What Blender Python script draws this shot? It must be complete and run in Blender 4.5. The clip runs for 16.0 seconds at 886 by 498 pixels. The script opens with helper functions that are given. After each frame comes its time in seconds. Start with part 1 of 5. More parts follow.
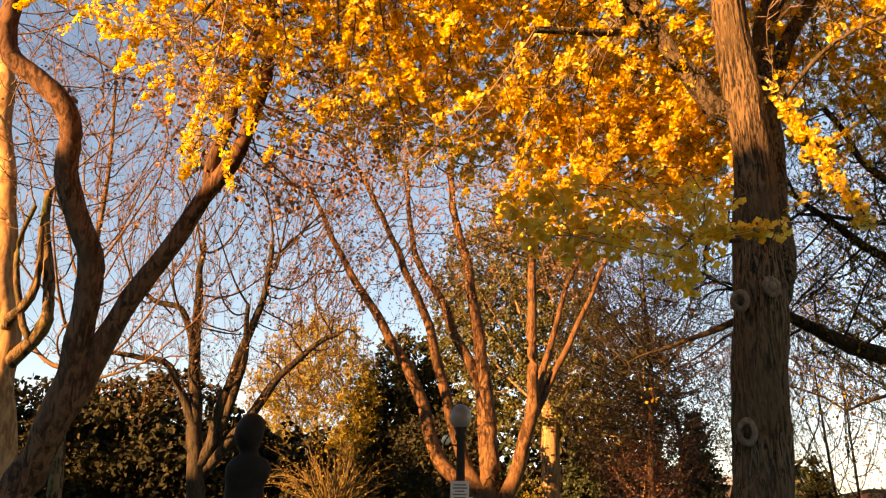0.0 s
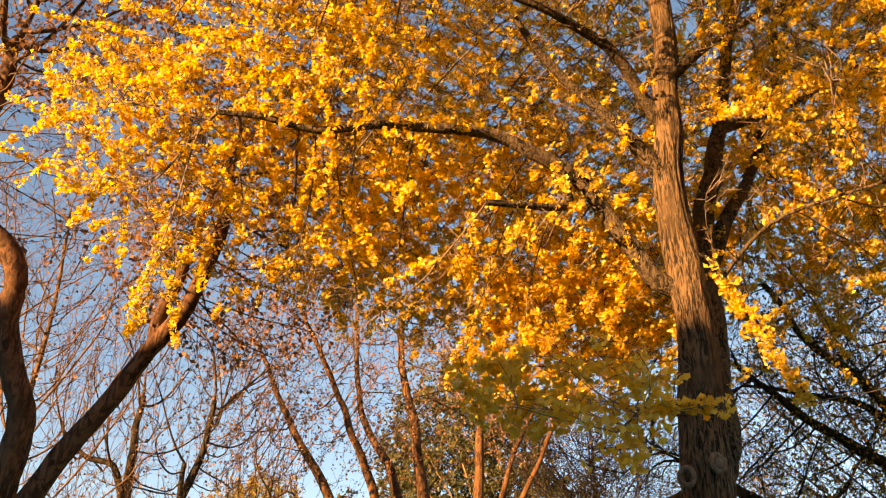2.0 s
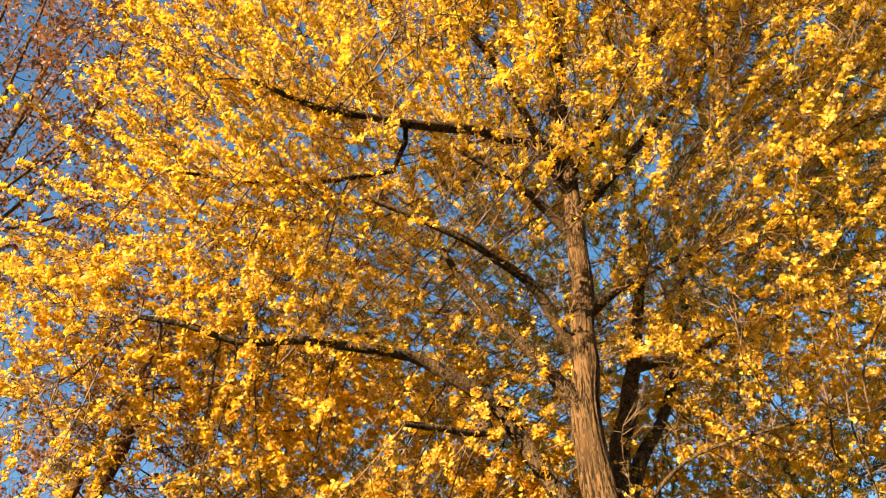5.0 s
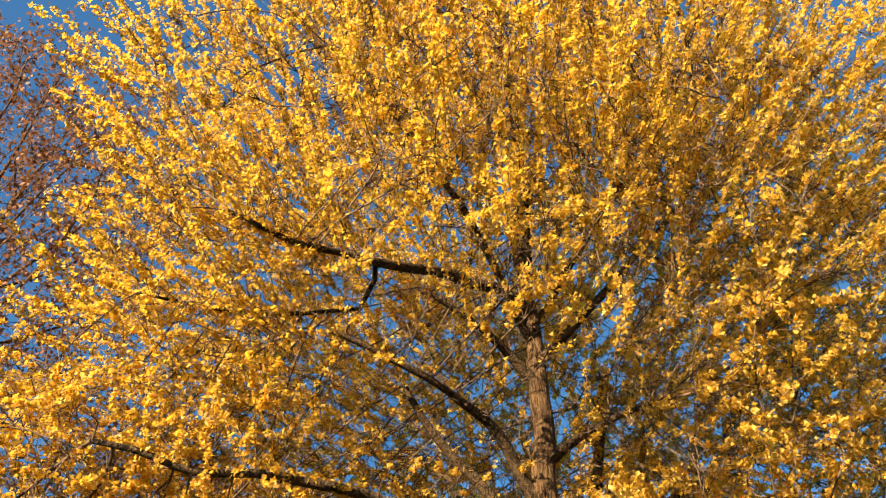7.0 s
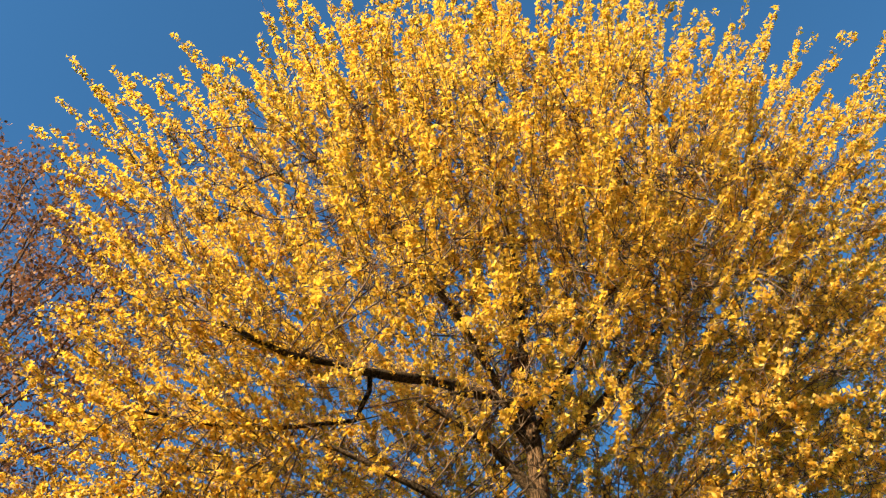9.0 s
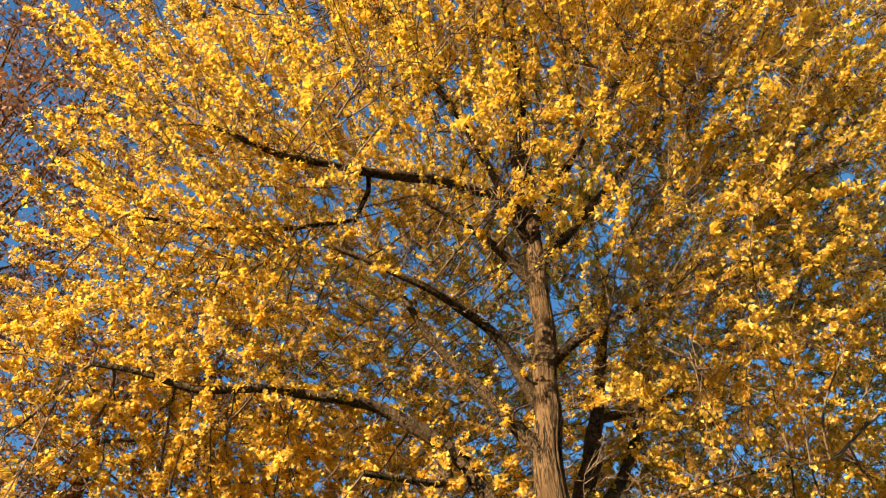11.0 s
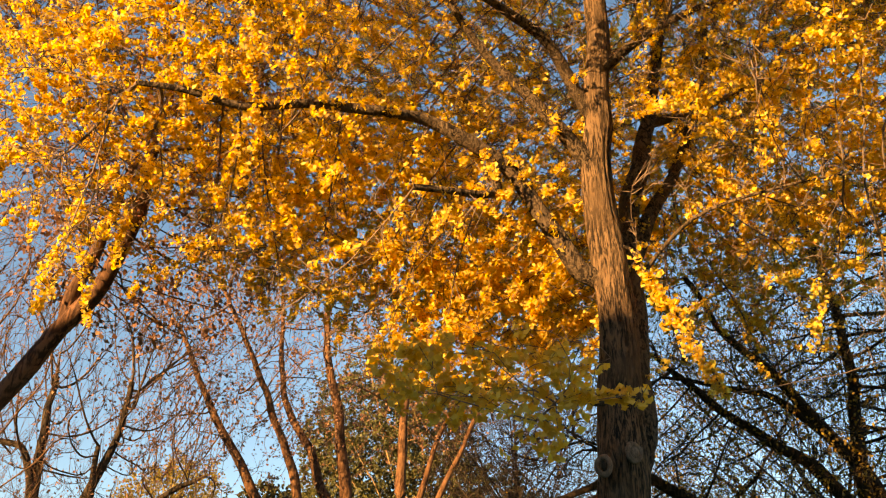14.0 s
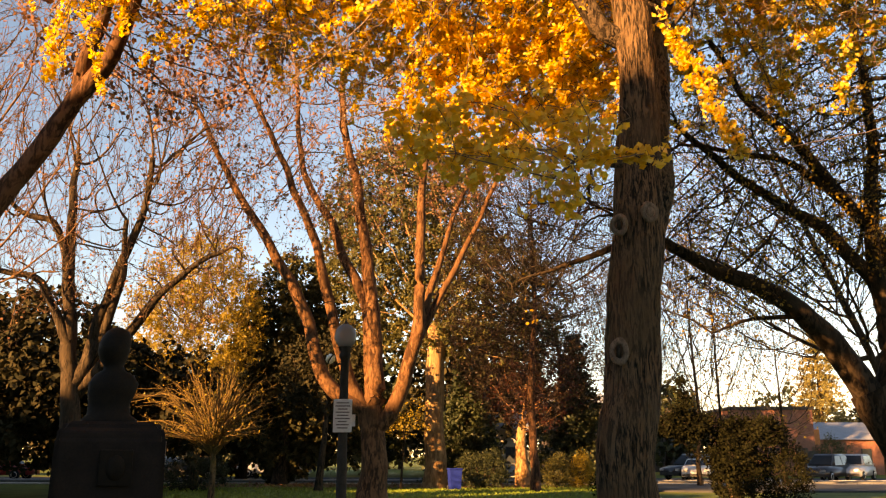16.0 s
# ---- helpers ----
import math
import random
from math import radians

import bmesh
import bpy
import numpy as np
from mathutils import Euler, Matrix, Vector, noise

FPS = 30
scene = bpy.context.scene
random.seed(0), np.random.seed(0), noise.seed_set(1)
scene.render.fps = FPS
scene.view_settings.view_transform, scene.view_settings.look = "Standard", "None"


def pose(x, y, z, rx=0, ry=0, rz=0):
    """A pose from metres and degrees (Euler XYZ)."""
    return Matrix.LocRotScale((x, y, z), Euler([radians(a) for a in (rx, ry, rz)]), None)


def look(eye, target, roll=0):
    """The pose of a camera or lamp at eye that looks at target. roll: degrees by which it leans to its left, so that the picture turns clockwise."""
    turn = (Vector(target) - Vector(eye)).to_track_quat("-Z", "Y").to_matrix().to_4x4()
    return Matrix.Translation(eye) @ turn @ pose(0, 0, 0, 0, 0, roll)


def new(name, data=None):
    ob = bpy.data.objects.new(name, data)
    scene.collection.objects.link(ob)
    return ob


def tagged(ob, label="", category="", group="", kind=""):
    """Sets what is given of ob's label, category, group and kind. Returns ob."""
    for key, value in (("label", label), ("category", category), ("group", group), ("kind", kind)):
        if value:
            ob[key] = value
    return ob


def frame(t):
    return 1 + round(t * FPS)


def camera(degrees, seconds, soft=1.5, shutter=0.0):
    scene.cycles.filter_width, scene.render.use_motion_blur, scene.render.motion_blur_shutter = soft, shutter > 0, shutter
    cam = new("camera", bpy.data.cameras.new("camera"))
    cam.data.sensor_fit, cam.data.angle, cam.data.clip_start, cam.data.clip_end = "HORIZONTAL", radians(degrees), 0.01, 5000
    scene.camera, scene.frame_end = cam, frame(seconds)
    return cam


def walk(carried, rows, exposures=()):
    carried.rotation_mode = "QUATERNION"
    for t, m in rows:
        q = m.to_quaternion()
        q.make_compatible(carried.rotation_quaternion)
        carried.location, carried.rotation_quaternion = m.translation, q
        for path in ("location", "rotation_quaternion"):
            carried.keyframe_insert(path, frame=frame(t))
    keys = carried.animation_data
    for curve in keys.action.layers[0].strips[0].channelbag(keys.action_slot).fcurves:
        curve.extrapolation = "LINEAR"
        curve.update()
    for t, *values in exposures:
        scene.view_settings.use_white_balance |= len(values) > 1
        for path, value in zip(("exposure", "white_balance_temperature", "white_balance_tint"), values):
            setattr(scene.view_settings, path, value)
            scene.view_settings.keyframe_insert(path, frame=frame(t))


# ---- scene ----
EXPOSURES = [(0, 2.28, 14200, 38), (2, 2.22, 12400, 32), (4, 2.26, 9100, 18), (6.3, 2.05, 7000, 9), (8.2, 1.76, 6300, 9), (10.3, 1.82, 6400, 6), (12.5, 2.00, 8000, 11), (14.5, 2.13, 12600, 30), (16, 2.26, 15000, 39)]
cam = camera(54.66, 16.0, soft=1.2)
# one person's height, standing still and tilting up and down: seconds, place, tilt, lean, turn
WALK = []
def step(t, x, y, z, tilt, lean, turn):
    WALK.append((t, pose(x, y, z) @ pose(0, 0, 0, 0, 0, turn) @ pose(0, 0, 0, 90 + tilt) @ pose(0, 0, 0, 0, 0, lean)))


step(0, -0.061, -0.133, 1.612, 18.66, 0.69, 7.57)
step(0.5, -0.048, -0.147, 1.635, 21.42, 1.47, 6.83)
step(1, -0.057, -0.168, 1.649, 24.18, 1.79, 5.91)
step(1.5, -0.058, -0.192, 1.671, 26.67, 1.96, 5.21)
step(2, -0.044, -0.202, 1.690, 29.14, 1.14, 4.15)
step(2.5, -0.005, -0.196, 1.721, 31.71, 0.47, 3.33)
step(3, 0.003, -0.214, 1.718, 34.34, 0.04, 2.44)
step(3.5, 0.014, -0.182, 1.656, 37.06, 0.15, 1.97)
step(4, 0.008, -0.180, 1.615, 39.78, 0.41, 1.31)
step(4.2, 0.000, -0.166, 1.591, 40.98, 0.44, 0.84)
step(5.2, -0.113, -0.097, 1.435, 46.20, 0.60, -3.30)
step(6.3, -0.225, -0.027, 1.278, 51.46, 0.15, -7.38)
step(6.5, -0.226, -0.021, 1.255, 52.68, 0.05, -7.26)
step(7, -0.211, -0.006, 1.214, 55.73, -0.06, -6.76)
step(7.5, -0.205, 0.011, 1.187, 58.43, -0.20, -6.49)
step(8, -0.204, 0.022, 1.169, 60.67, -0.60, -6.51)
step(8.2, -0.197, 0.034, 1.155, 61.69, -0.88, -6.61)
step(9.1, -0.089, 0.042, 1.207, 63.20, -1.50, -6.85)
step(10.3, 0.020, 0.050, 1.260, 54.58, -2.01, -6.57)
step(10.5, 0.024, 0.052, 1.286, 53.22, -1.73, -6.19)
step(11, 0.011, 0.012, 1.383, 49.23, -1.42, -5.42)
step(11.5, 0.015, 0.005, 1.467, 45.59, -0.82, -4.11)
step(12, 0.022, -0.004, 1.552, 41.95, -0.41, -3.34)
step(12.5, 0.027, -0.058, 1.603, 38.48, -0.06, -2.71)
step(13, 0.011, -0.090, 1.673, 34.93, 0.09, -2.17)
step(13.5, 0.010, -0.116, 1.710, 31.61, 0.22, -1.56)
step(14, 0.012, -0.081, 1.721, 28.38, 0.42, -1.10)
step(14.5, 0.007, -0.063, 1.704, 24.61, 0.69, -1.04)
step(15, 0.002, -0.035, 1.666, 20.79, 0.85, -1.11)
step(15.5, -0.001, -0.007, 1.639, 16.92, 0.66, -0.67)
step(16, 0.000, 0.000, 1.600, 13.56, 0.12, 0.00)
walk(cam, WALK, EXPOSURES)

# ---- world and sun ----
SUN_HIGH, SUN_SIDE = radians(12.5), radians(45)   # low evening sun, behind and to the left
sun_to = Vector((-math.sin(SUN_SIDE) * math.cos(SUN_HIGH), -math.cos(SUN_SIDE) * math.cos(SUN_HIGH), math.sin(SUN_HIGH)))
world = bpy.data.worlds.new("evening_sky")
scene.world = world
world.use_nodes = True
wn = world.node_tree.nodes
sky = wn.new("ShaderNodeTexSky")
sky.sky_type, sky.sun_disc = "NISHITA", False
sky.sun_elevation = SUN_HIGH
sky.sun_rotation = math.atan2(sun_to.x, sun_to.y)
sky.air_density, sky.dust_density, sky.ozone_density = 0.9, 0.03, 3.1
wn["Background"].inputs["Strength"].default_value = 0.086
rich = wn.new("ShaderNodeHueSaturation")
rich.inputs["Hue"].default_value = 0.494
rich.inputs["Saturation"].default_value = 1.12
world.node_tree.links.new(sky.outputs[0], rich.inputs["Color"])
world.node_tree.links.new(rich.outputs[0], wn["Background"].inputs["Color"])
sun_data = bpy.data.lights.new("sun", "SUN")
sun_data.energy, sun_data.angle, sun_data.color = 5.0, radians(0.53), (1.0, 0.785, 0.44)
sun = new("sun", sun_data)
sun.matrix_world = look(sun_to * 80, (0, 0, 0))

# ---- materials ----
def shader(name, rough=0.8, metal=0.0):
    m = bpy.data.materials.new(name)
    m.use_nodes = True
    nt = m.node_tree
    b = nt.nodes["Principled BSDF"]
    b.inputs["Roughness"].default_value, b.inputs["Metallic"].default_value = rough, metal
    b.inputs["Specular IOR Level"].default_value = 0.12 if rough > 0.69 else 0.5
    return m, nt, b


def node(nt, kind, **values):
    n = nt.nodes.new("ShaderNode" + kind)
    for k, v in values.items():
        n.inputs[k.replace("_", " ")].default_value = v
    return n


def ramp(nt, source, stops):
    r = nt.nodes.new("ShaderNodeValToRGB")
    el = r.color_ramp.elements
    while len(el) < len(stops):
        el.new(0.5)
    for e, (p, c) in zip(el, stops):
        e.position, e.color = p, (*c, 1)
    nt.links.new(source, r.inputs[0])
    return r.outputs[0]


def grained(name, dark, light, scale=8.0, stretch=(1, 1, 1), rough=0.85, bump=0.3, depth=0.02, fine=6.0, metal=0.0):
    """Two scales of noise in colour and relief."""
    m, nt, b = shader(name, rough, metal)
    co = nt.nodes.new("ShaderNodeTexCoord")
    mp = nt.nodes.new("ShaderNodeMapping")
    mp.inputs["Scale"].default_value = stretch
    nt.links.new(co.outputs["Object"], mp.inputs[0])
    big, small = node(nt, "TexNoise", Scale=scale, Detail=6.0), node(nt, "TexNoise", Scale=scale * fine, Detail=4.0)
    mix = nt.nodes.new("ShaderNodeMath")
    mix.operation = "MULTIPLY_ADD"
    mix.inputs[1].default_value = 0.45
    half = nt.nodes.new("ShaderNodeMath")
    half.operation = "MULTIPLY"
    half.inputs[1].default_value = 0.6
    nt.links.new(mp.outputs[0], big.inputs[0]), nt.links.new(mp.outputs[0], small.inputs[0])
    nt.links.new(big.outputs[0], half.inputs[0]), nt.links.new(small.outputs[0], mix.inputs[0]), nt.links.new(half.outputs[0], mix.inputs[2])
    nt.links.new(ramp(nt, mix.outputs[0], ((0.36, dark), (0.68, light))), b.inputs["Base Color"])
    bp = node(nt, "Bump", Strength=bump, Distance=depth)
    nt.links.new(mix.outputs[0], bp.inputs["Height"]), nt.links.new(bp.outputs[0], b.inputs["Normal"])
    return m


def bark(name, dark, light, scale=14.0, tall=0.16, bump=0.9, depth=0.03, moss=None):
    """Furrowed bark: long upright ridges, with patches of a second tone."""
    m, nt, b = shader(name, 0.92)
    co = nt.nodes.new("ShaderNodeTexCoord")
    mp = nt.nodes.new("ShaderNodeMapping")
    mp.inputs["Scale"].default_value = (1, 1, tall)
    nt.links.new(co.outputs["Object"], mp.inputs[0])
    ridge, patch, fine = node(nt, "TexNoise", Scale=scale, Detail=6.0, Distortion=1.3), node(nt, "TexNoise", Scale=1.7, Detail=4.0), node(nt, "TexNoise", Scale=scale * 5, Detail=3.0)
    nt.links.new(mp.outputs[0], ridge.inputs[0]), nt.links.new(co.outputs["Object"], patch.inputs[0]), nt.links.new(mp.outputs[0], fine.inputs[0])
    add = nt.nodes.new("ShaderNodeMath")
    add.operation = "MULTIPLY_ADD"
    add.inputs[1].default_value = 0.35
    nt.links.new(fine.outputs[0], add.inputs[0]), nt.links.new(ridge.outputs[0], add.inputs[2])
    col = ramp(nt, add.outputs[0], ((0.585, dark), (0.665, tuple(a * 0.6 + b * 0.4 for a, b in zip(dark, light))), (0.775, light)))
    mixer = nt.nodes.new("ShaderNodeMix")
    mixer.data_type = "RGBA"
    second = moss or tuple(c * 0.65 for c in light)
    nt.links.new(ramp(nt, patch.outputs[0], ((0.45, (0, 0, 0)), (0.65, (0.7, 0.7, 0.7)))), mixer.inputs[0])
    nt.links.new(col, mixer.inputs[6])
    mixer.inputs[7].default_value = (*second, 1)
    nt.links.new(mixer.outputs[2], b.inputs["Base Color"])
    bp = node(nt, "Bump", Strength=bump, Distance=depth)
    nt.links.new(add.outputs[0], bp.inputs["Height"]), nt.links.new(bp.outputs[0], b.inputs["Normal"])
    return m


def leafy(name, tones, through_tone, clear=0.35, rough=0.55, gloss=0.25):
    """Thin leaves: each leaf has its own tone, and some light comes through."""
    m, nt, b = shader(name, rough)
    geo = nt.nodes.new("ShaderNodeNewGeometry")
    n = len(tones)
    col = ramp(nt, geo.outputs["Random Per Island"], [((i + 0.5) / n, c) for i, c in enumerate(tones)])
    nt.links.new(col, b.inputs["Base Color"])
    b.inputs["Specular IOR Level"].default_value = gloss
    tr = node(nt, "BsdfTranslucent", Color=(*through_tone, 1))
    mx = nt.nodes.new("ShaderNodeMixShader")
    mx.inputs[0].default_value = clear
    out = nt.nodes["Material Output"]
    nt.links.new(b.outputs[0], mx.inputs[1]), nt.links.new(tr.outputs[0], mx.inputs[2]), nt.links.new(mx.outputs[0], out.inputs[0])
    return m


M_GINKGO_BARK = bark("ginkgo_bark", (0.014, 0.009, 0.006), (0.158, 0.094, 0.055), 27, 0.14, 1.0, 0.05)
M_GINKGO_LIMB = bark("ginkgo_limb_bark", (0.010, 0.0065, 0.0045), (0.115, 0.075, 0.047), 19, 0.5, 1.0, 0.05)
M_TWIG = grained("ginkgo_twig", (0.05, 0.034, 0.026), (0.21, 0.142, 0.105), 9, (1, 1, 0.4), 0.9, 0.3, 0.004)
M_PLANE_BARK = bark("brown_bark", (0.034, 0.016, 0.010), (0.145, 0.070, 0.042), 9, 0.3, 0.6, 0.015)
M_RED_BARK = bark("reddish_bark", (0.04, 0.018, 0.010), (0.165, 0.078, 0.041), 7, 0.3, 0.5, 0.02)
M_MOSS_BARK = bark("mossy_bark", (0.025, 0.015, 0.009), (0.15, 0.09, 0.05), 9, 0.3, 0.7, 0.02, (0.08, 0.075, 0.02))
# Brown bark darkened in colour, in place of shade missing on the limbs.
M_SPREAD_BARK = bark("shade_darkened_brown_bark", (0.014, 0.009, 0.006), (0.055, 0.036, 0.024), 9, 0.3, 0.8, 0.02)
M_PALE_BARK = bark("pale_bark", (0.13, 0.072, 0.038), (0.34, 0.20, 0.105), 5, 0.25, 0.4, 0.02)
M_DARK_BARK = bark("dark_bark", (0.014, 0.010, 0.007), (0.062, 0.042, 0.028), 9, 0.25, 0.8, 0.02)
M_FINE = grained("fine_twig", (0.05, 0.026, 0.016), (0.19, 0.10, 0.055), 6, (1, 1, 0.4), 0.9, 0.2, 0.003)
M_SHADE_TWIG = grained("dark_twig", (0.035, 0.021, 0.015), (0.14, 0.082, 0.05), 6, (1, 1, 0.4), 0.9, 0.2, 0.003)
M_GOLD_TWIG = grained("golden_twig", (0.06, 0.036, 0.016), (0.20, 0.125, 0.05), 6, (1, 1, 0.4), 0.9, 0.2, 0.003)
M_SCAR = grained("healed_scar", (0.06, 0.042, 0.031), (0.23, 0.158, 0.115), 26, (1, 1, 0.5), 0.9, 0.6, 0.01)
# Near-black wood: painted shade for the scar hollows and for twigs of dark crowns.
M_SHADE_WOOD = grained("shade_dark_wood", (0.012, 0.009, 0.007), (0.05, 0.035, 0.025), 20, (1, 1, 1), 0.95, 0.5, 0.01)
M_GINKGO_LEAF = leafy("ginkgo_leaf", ((0.42, 0.24, 0.055), (0.80, 0.55, 0.10), (0.24, 0.135, 0.04), (0.64, 0.40, 0.08), (0.89, 0.71, 0.22), (0.50, 0.30, 0.065), (0.30, 0.17, 0.045), (0.84, 0.59, 0.13)), (0.90, 0.585, 0.06), 0.54)
# Near-black leaf tone: the shade on these plants is put into their colour.
M_BLACK_LEAF = leafy("shade_black_leaf", ((0.008, 0.008, 0.005), (0.012, 0.013, 0.007), (0.018, 0.018, 0.009)), (0.010, 0.010, 0.005), 0.05, 1.0, 0.0)
# Two leaf tones darkened so that the colour itself carries the trees' shade.
M_DEEP_LEAF = leafy("shade_deepened_leaf", ((0.018, 0.018, 0.010), (0.028, 0.026, 0.014), (0.042, 0.034, 0.018)), (0.026, 0.024, 0.010), 0.1, 0.9, 0.1)
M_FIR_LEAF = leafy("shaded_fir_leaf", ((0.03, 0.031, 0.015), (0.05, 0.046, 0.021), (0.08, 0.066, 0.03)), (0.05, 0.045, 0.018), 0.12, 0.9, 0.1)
# Tan bark lightened towards orange: sunlight on the trunk is put into the colour.
M_SUN_BARK = bark("sunlit_tone_bark", (0.15, 0.075, 0.036), (0.37, 0.205, 0.105), 6, 0.35, 0.4, 0.012)
M_RUSSET = leafy("russet_leaf", ((0.20, 0.085, 0.055), (0.28, 0.135, 0.085), (0.14, 0.055, 0.038), (0.31, 0.17, 0.10)), (0.27, 0.125, 0.06), 0.3)
M_BROWN = leafy("dull_brown_leaf", ((0.035, 0.020, 0.015), (0.06, 0.034, 0.024), (0.09, 0.048, 0.031)), (0.06, 0.032, 0.018), 0.2)
M_YELLOWISH = leafy("sparse_yellow_leaf", ((0.22, 0.12, 0.02), (0.15, 0.085, 0.018), (0.34, 0.20, 0.03)), (0.26, 0.15, 0.02), 0.3)
M_EVERGREEN = leafy("evergreen_leaf", ((0.03, 0.034, 0.014), (0.085, 0.080, 0.026), (0.125, 0.108, 0.038), (0.05, 0.052, 0.019)), (0.10, 0.085, 0.025), 0.2)
M_DARK_LEAF = leafy("dark_leaf", ((0.018, 0.026, 0.012), (0.03, 0.038, 0.016), (0.04, 0.045, 0.02)), (0.04, 0.05, 0.015), 0.15)
M_GOLD_LEAF = leafy("amber_leaf", ((0.22, 0.15, 0.03), (0.30, 0.205, 0.04), (0.17, 0.115, 0.025)), (0.27, 0.185, 0.02), 0.35)
M_DEEP_RED = leafy("dark_red_leaf", ((0.055, 0.018, 0.014), (0.09, 0.026, 0.017), (0.04, 0.019, 0.013)), (0.085, 0.024, 0.013), 0.25)
M_NEEDLE = leafy("conifer_needle", ((0.17, 0.14, 0.05), (0.24, 0.19, 0.07), (0.13, 0.11, 0.04)), (0.18, 0.14, 0.05), 0.15)
M_GRASS = grained("lawn", (0.05, 0.07, 0.014), (0.14, 0.17, 0.04), 0.6, (1, 1, 1), 0.95, 0.5, 0.03, 60)
M_BLADE = leafy("grass_blade", ((0.12, 0.19, 0.03), (0.17, 0.25, 0.05), (0.22, 0.27, 0.06)), (0.22, 0.30, 0.05), 0.3)
M_ASPHALT = grained("asphalt", (0.035, 0.035, 0.037), (0.07, 0.07, 0.072), 1.5, (1, 1, 1), 0.9, 0.3, 0.004, 40)
M_CONCRETE = grained("concrete", (0.26, 0.24, 0.22), (0.42, 0.39, 0.36), 1.2, (1, 1, 1), 0.9, 0.2, 0.004, 30)
# The same concrete in a darker tone.
M_DARK_CONCRETE = grained("dark_concrete", (0.09, 0.085, 0.08), (0.16, 0.15, 0.14), 1.2, (1, 1, 1), 0.9, 0.2, 0.004, 30)
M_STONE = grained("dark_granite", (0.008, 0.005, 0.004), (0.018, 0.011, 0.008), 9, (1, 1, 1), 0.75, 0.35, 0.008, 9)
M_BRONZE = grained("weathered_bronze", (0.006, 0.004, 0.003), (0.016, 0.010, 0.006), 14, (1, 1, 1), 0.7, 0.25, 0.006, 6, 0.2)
M_POLE = grained("dark_painted_iron", (0.018, 0.016, 0.014), (0.036, 0.030, 0.026), 12, (1, 1, 0.4), 0.8, 0.2, 0.002, 6)
M_SIGN = grained("sign_white", (0.40, 0.36, 0.34), (0.52, 0.48, 0.45), 5, (1, 1, 1), 0.6, 0.05, 0.001, 8)
M_LENS = grained("cream_enamel", (0.70, 0.64, 0.52), (0.85, 0.80, 0.68), 6, (1, 1, 1), 0.4, 0.05, 0.001, 6)
M_INK = grained("faded_print", (0.09, 0.07, 0.07), (0.15, 0.11, 0.11), 20, (1, 1, 1), 0.7, 0.05, 0.001)
M_BRICK = grained("red_brick_wall", (0.22, 0.085, 0.06), (0.36, 0.15, 0.10), 3, (1, 1, 1), 0.9, 0.3, 0.01, 9)
M_STUCCO = grained("buff_stucco", (0.24, 0.21, 0.18), (0.34, 0.30, 0.26), 1.5, (1, 1, 1), 0.9, 0.2, 0.006, 12)
# Plaster darkened in colour, standing in for shade on sunlit walls.
M_DULL_WALL = grained("shade_dulled_plaster", (0.05, 0.038, 0.033), (0.085, 0.066, 0.058), 1.5, (1, 1, 1), 0.9, 0.2, 0.006, 12)
M_ROOF = grained("grey_roof", (0.22, 0.23, 0.25), (0.34, 0.35, 0.38), 2, (1, 6, 1), 0.7, 0.3, 0.01, 5)
M_TRIM = grained("dark_trim", (0.04, 0.035, 0.03), (0.08, 0.07, 0.06), 6, (1, 1, 1), 0.7, 0.1, 0.003)
M_BLUE_BIN = grained("blue_plastic", (0.003, 0.012, 0.12), (0.006, 0.02, 0.18), 4, (1, 1, 1), 0.75, 0.1, 0.003)
M_RUBBER = grained("tyre_rubber", (0.015, 0.015, 0.015), (0.035, 0.035, 0.035), 20, (1, 1, 1), 0.9, 0.2, 0.003)
M_CHROME = grained("wheel_metal", (0.45, 0.45, 0.46), (0.62, 0.62, 0.63), 10, (1, 1, 1), 0.35, 0.05, 0.001, 5, 0.9)
M_ORANGE = grained("orange_sign", (0.55, 0.14, 0.04), (0.70, 0.22, 0.06), 5, (1, 1, 1), 0.6, 0.1, 0.002)


def plain_glass(name, tone, rough=0.05, clear=0.0):
    m, nt, b = shader(name, rough)
    b.inputs["Base Color"].default_value = (*tone, 1)
    b.inputs["Transmission Weight"].default_value = clear
    b.inputs["IOR"].default_value = 1.5
    return m


def paint(name, tone):
    m = grained(name, tuple(c * 0.85 for c in tone), tone, 3, (1, 1, 1), 0.3, 0.02, 0.001)
    m.node_tree.nodes["Principled BSDF"].inputs["Coat Weight"].default_value = 0.2
    return m


M_GLASS = plain_glass("window_glass", (0.03, 0.035, 0.04), 0.08)
M_GLOBE = plain_glass("frosted_globe", (0.26, 0.21, 0.185), 0.35, 0.45)
# The white paint is greyed to stand in for shade on the saloon.
M_CAR_DARK, M_CAR_WHITE, M_CAR_SILVER, M_CAR_RED = paint("dark_car_paint", (0.02, 0.02, 0.024)), paint("shade_greyed_white_paint", (0.5, 0.5, 0.5)), paint("silver_car_paint", (0.35, 0.36, 0.38)), paint("red_car_paint", (0.30, 0.02, 0.02))
M_LAMP_RED = plain_glass("tail_lamp_red", (0.4, 0.02, 0.01), 0.2)

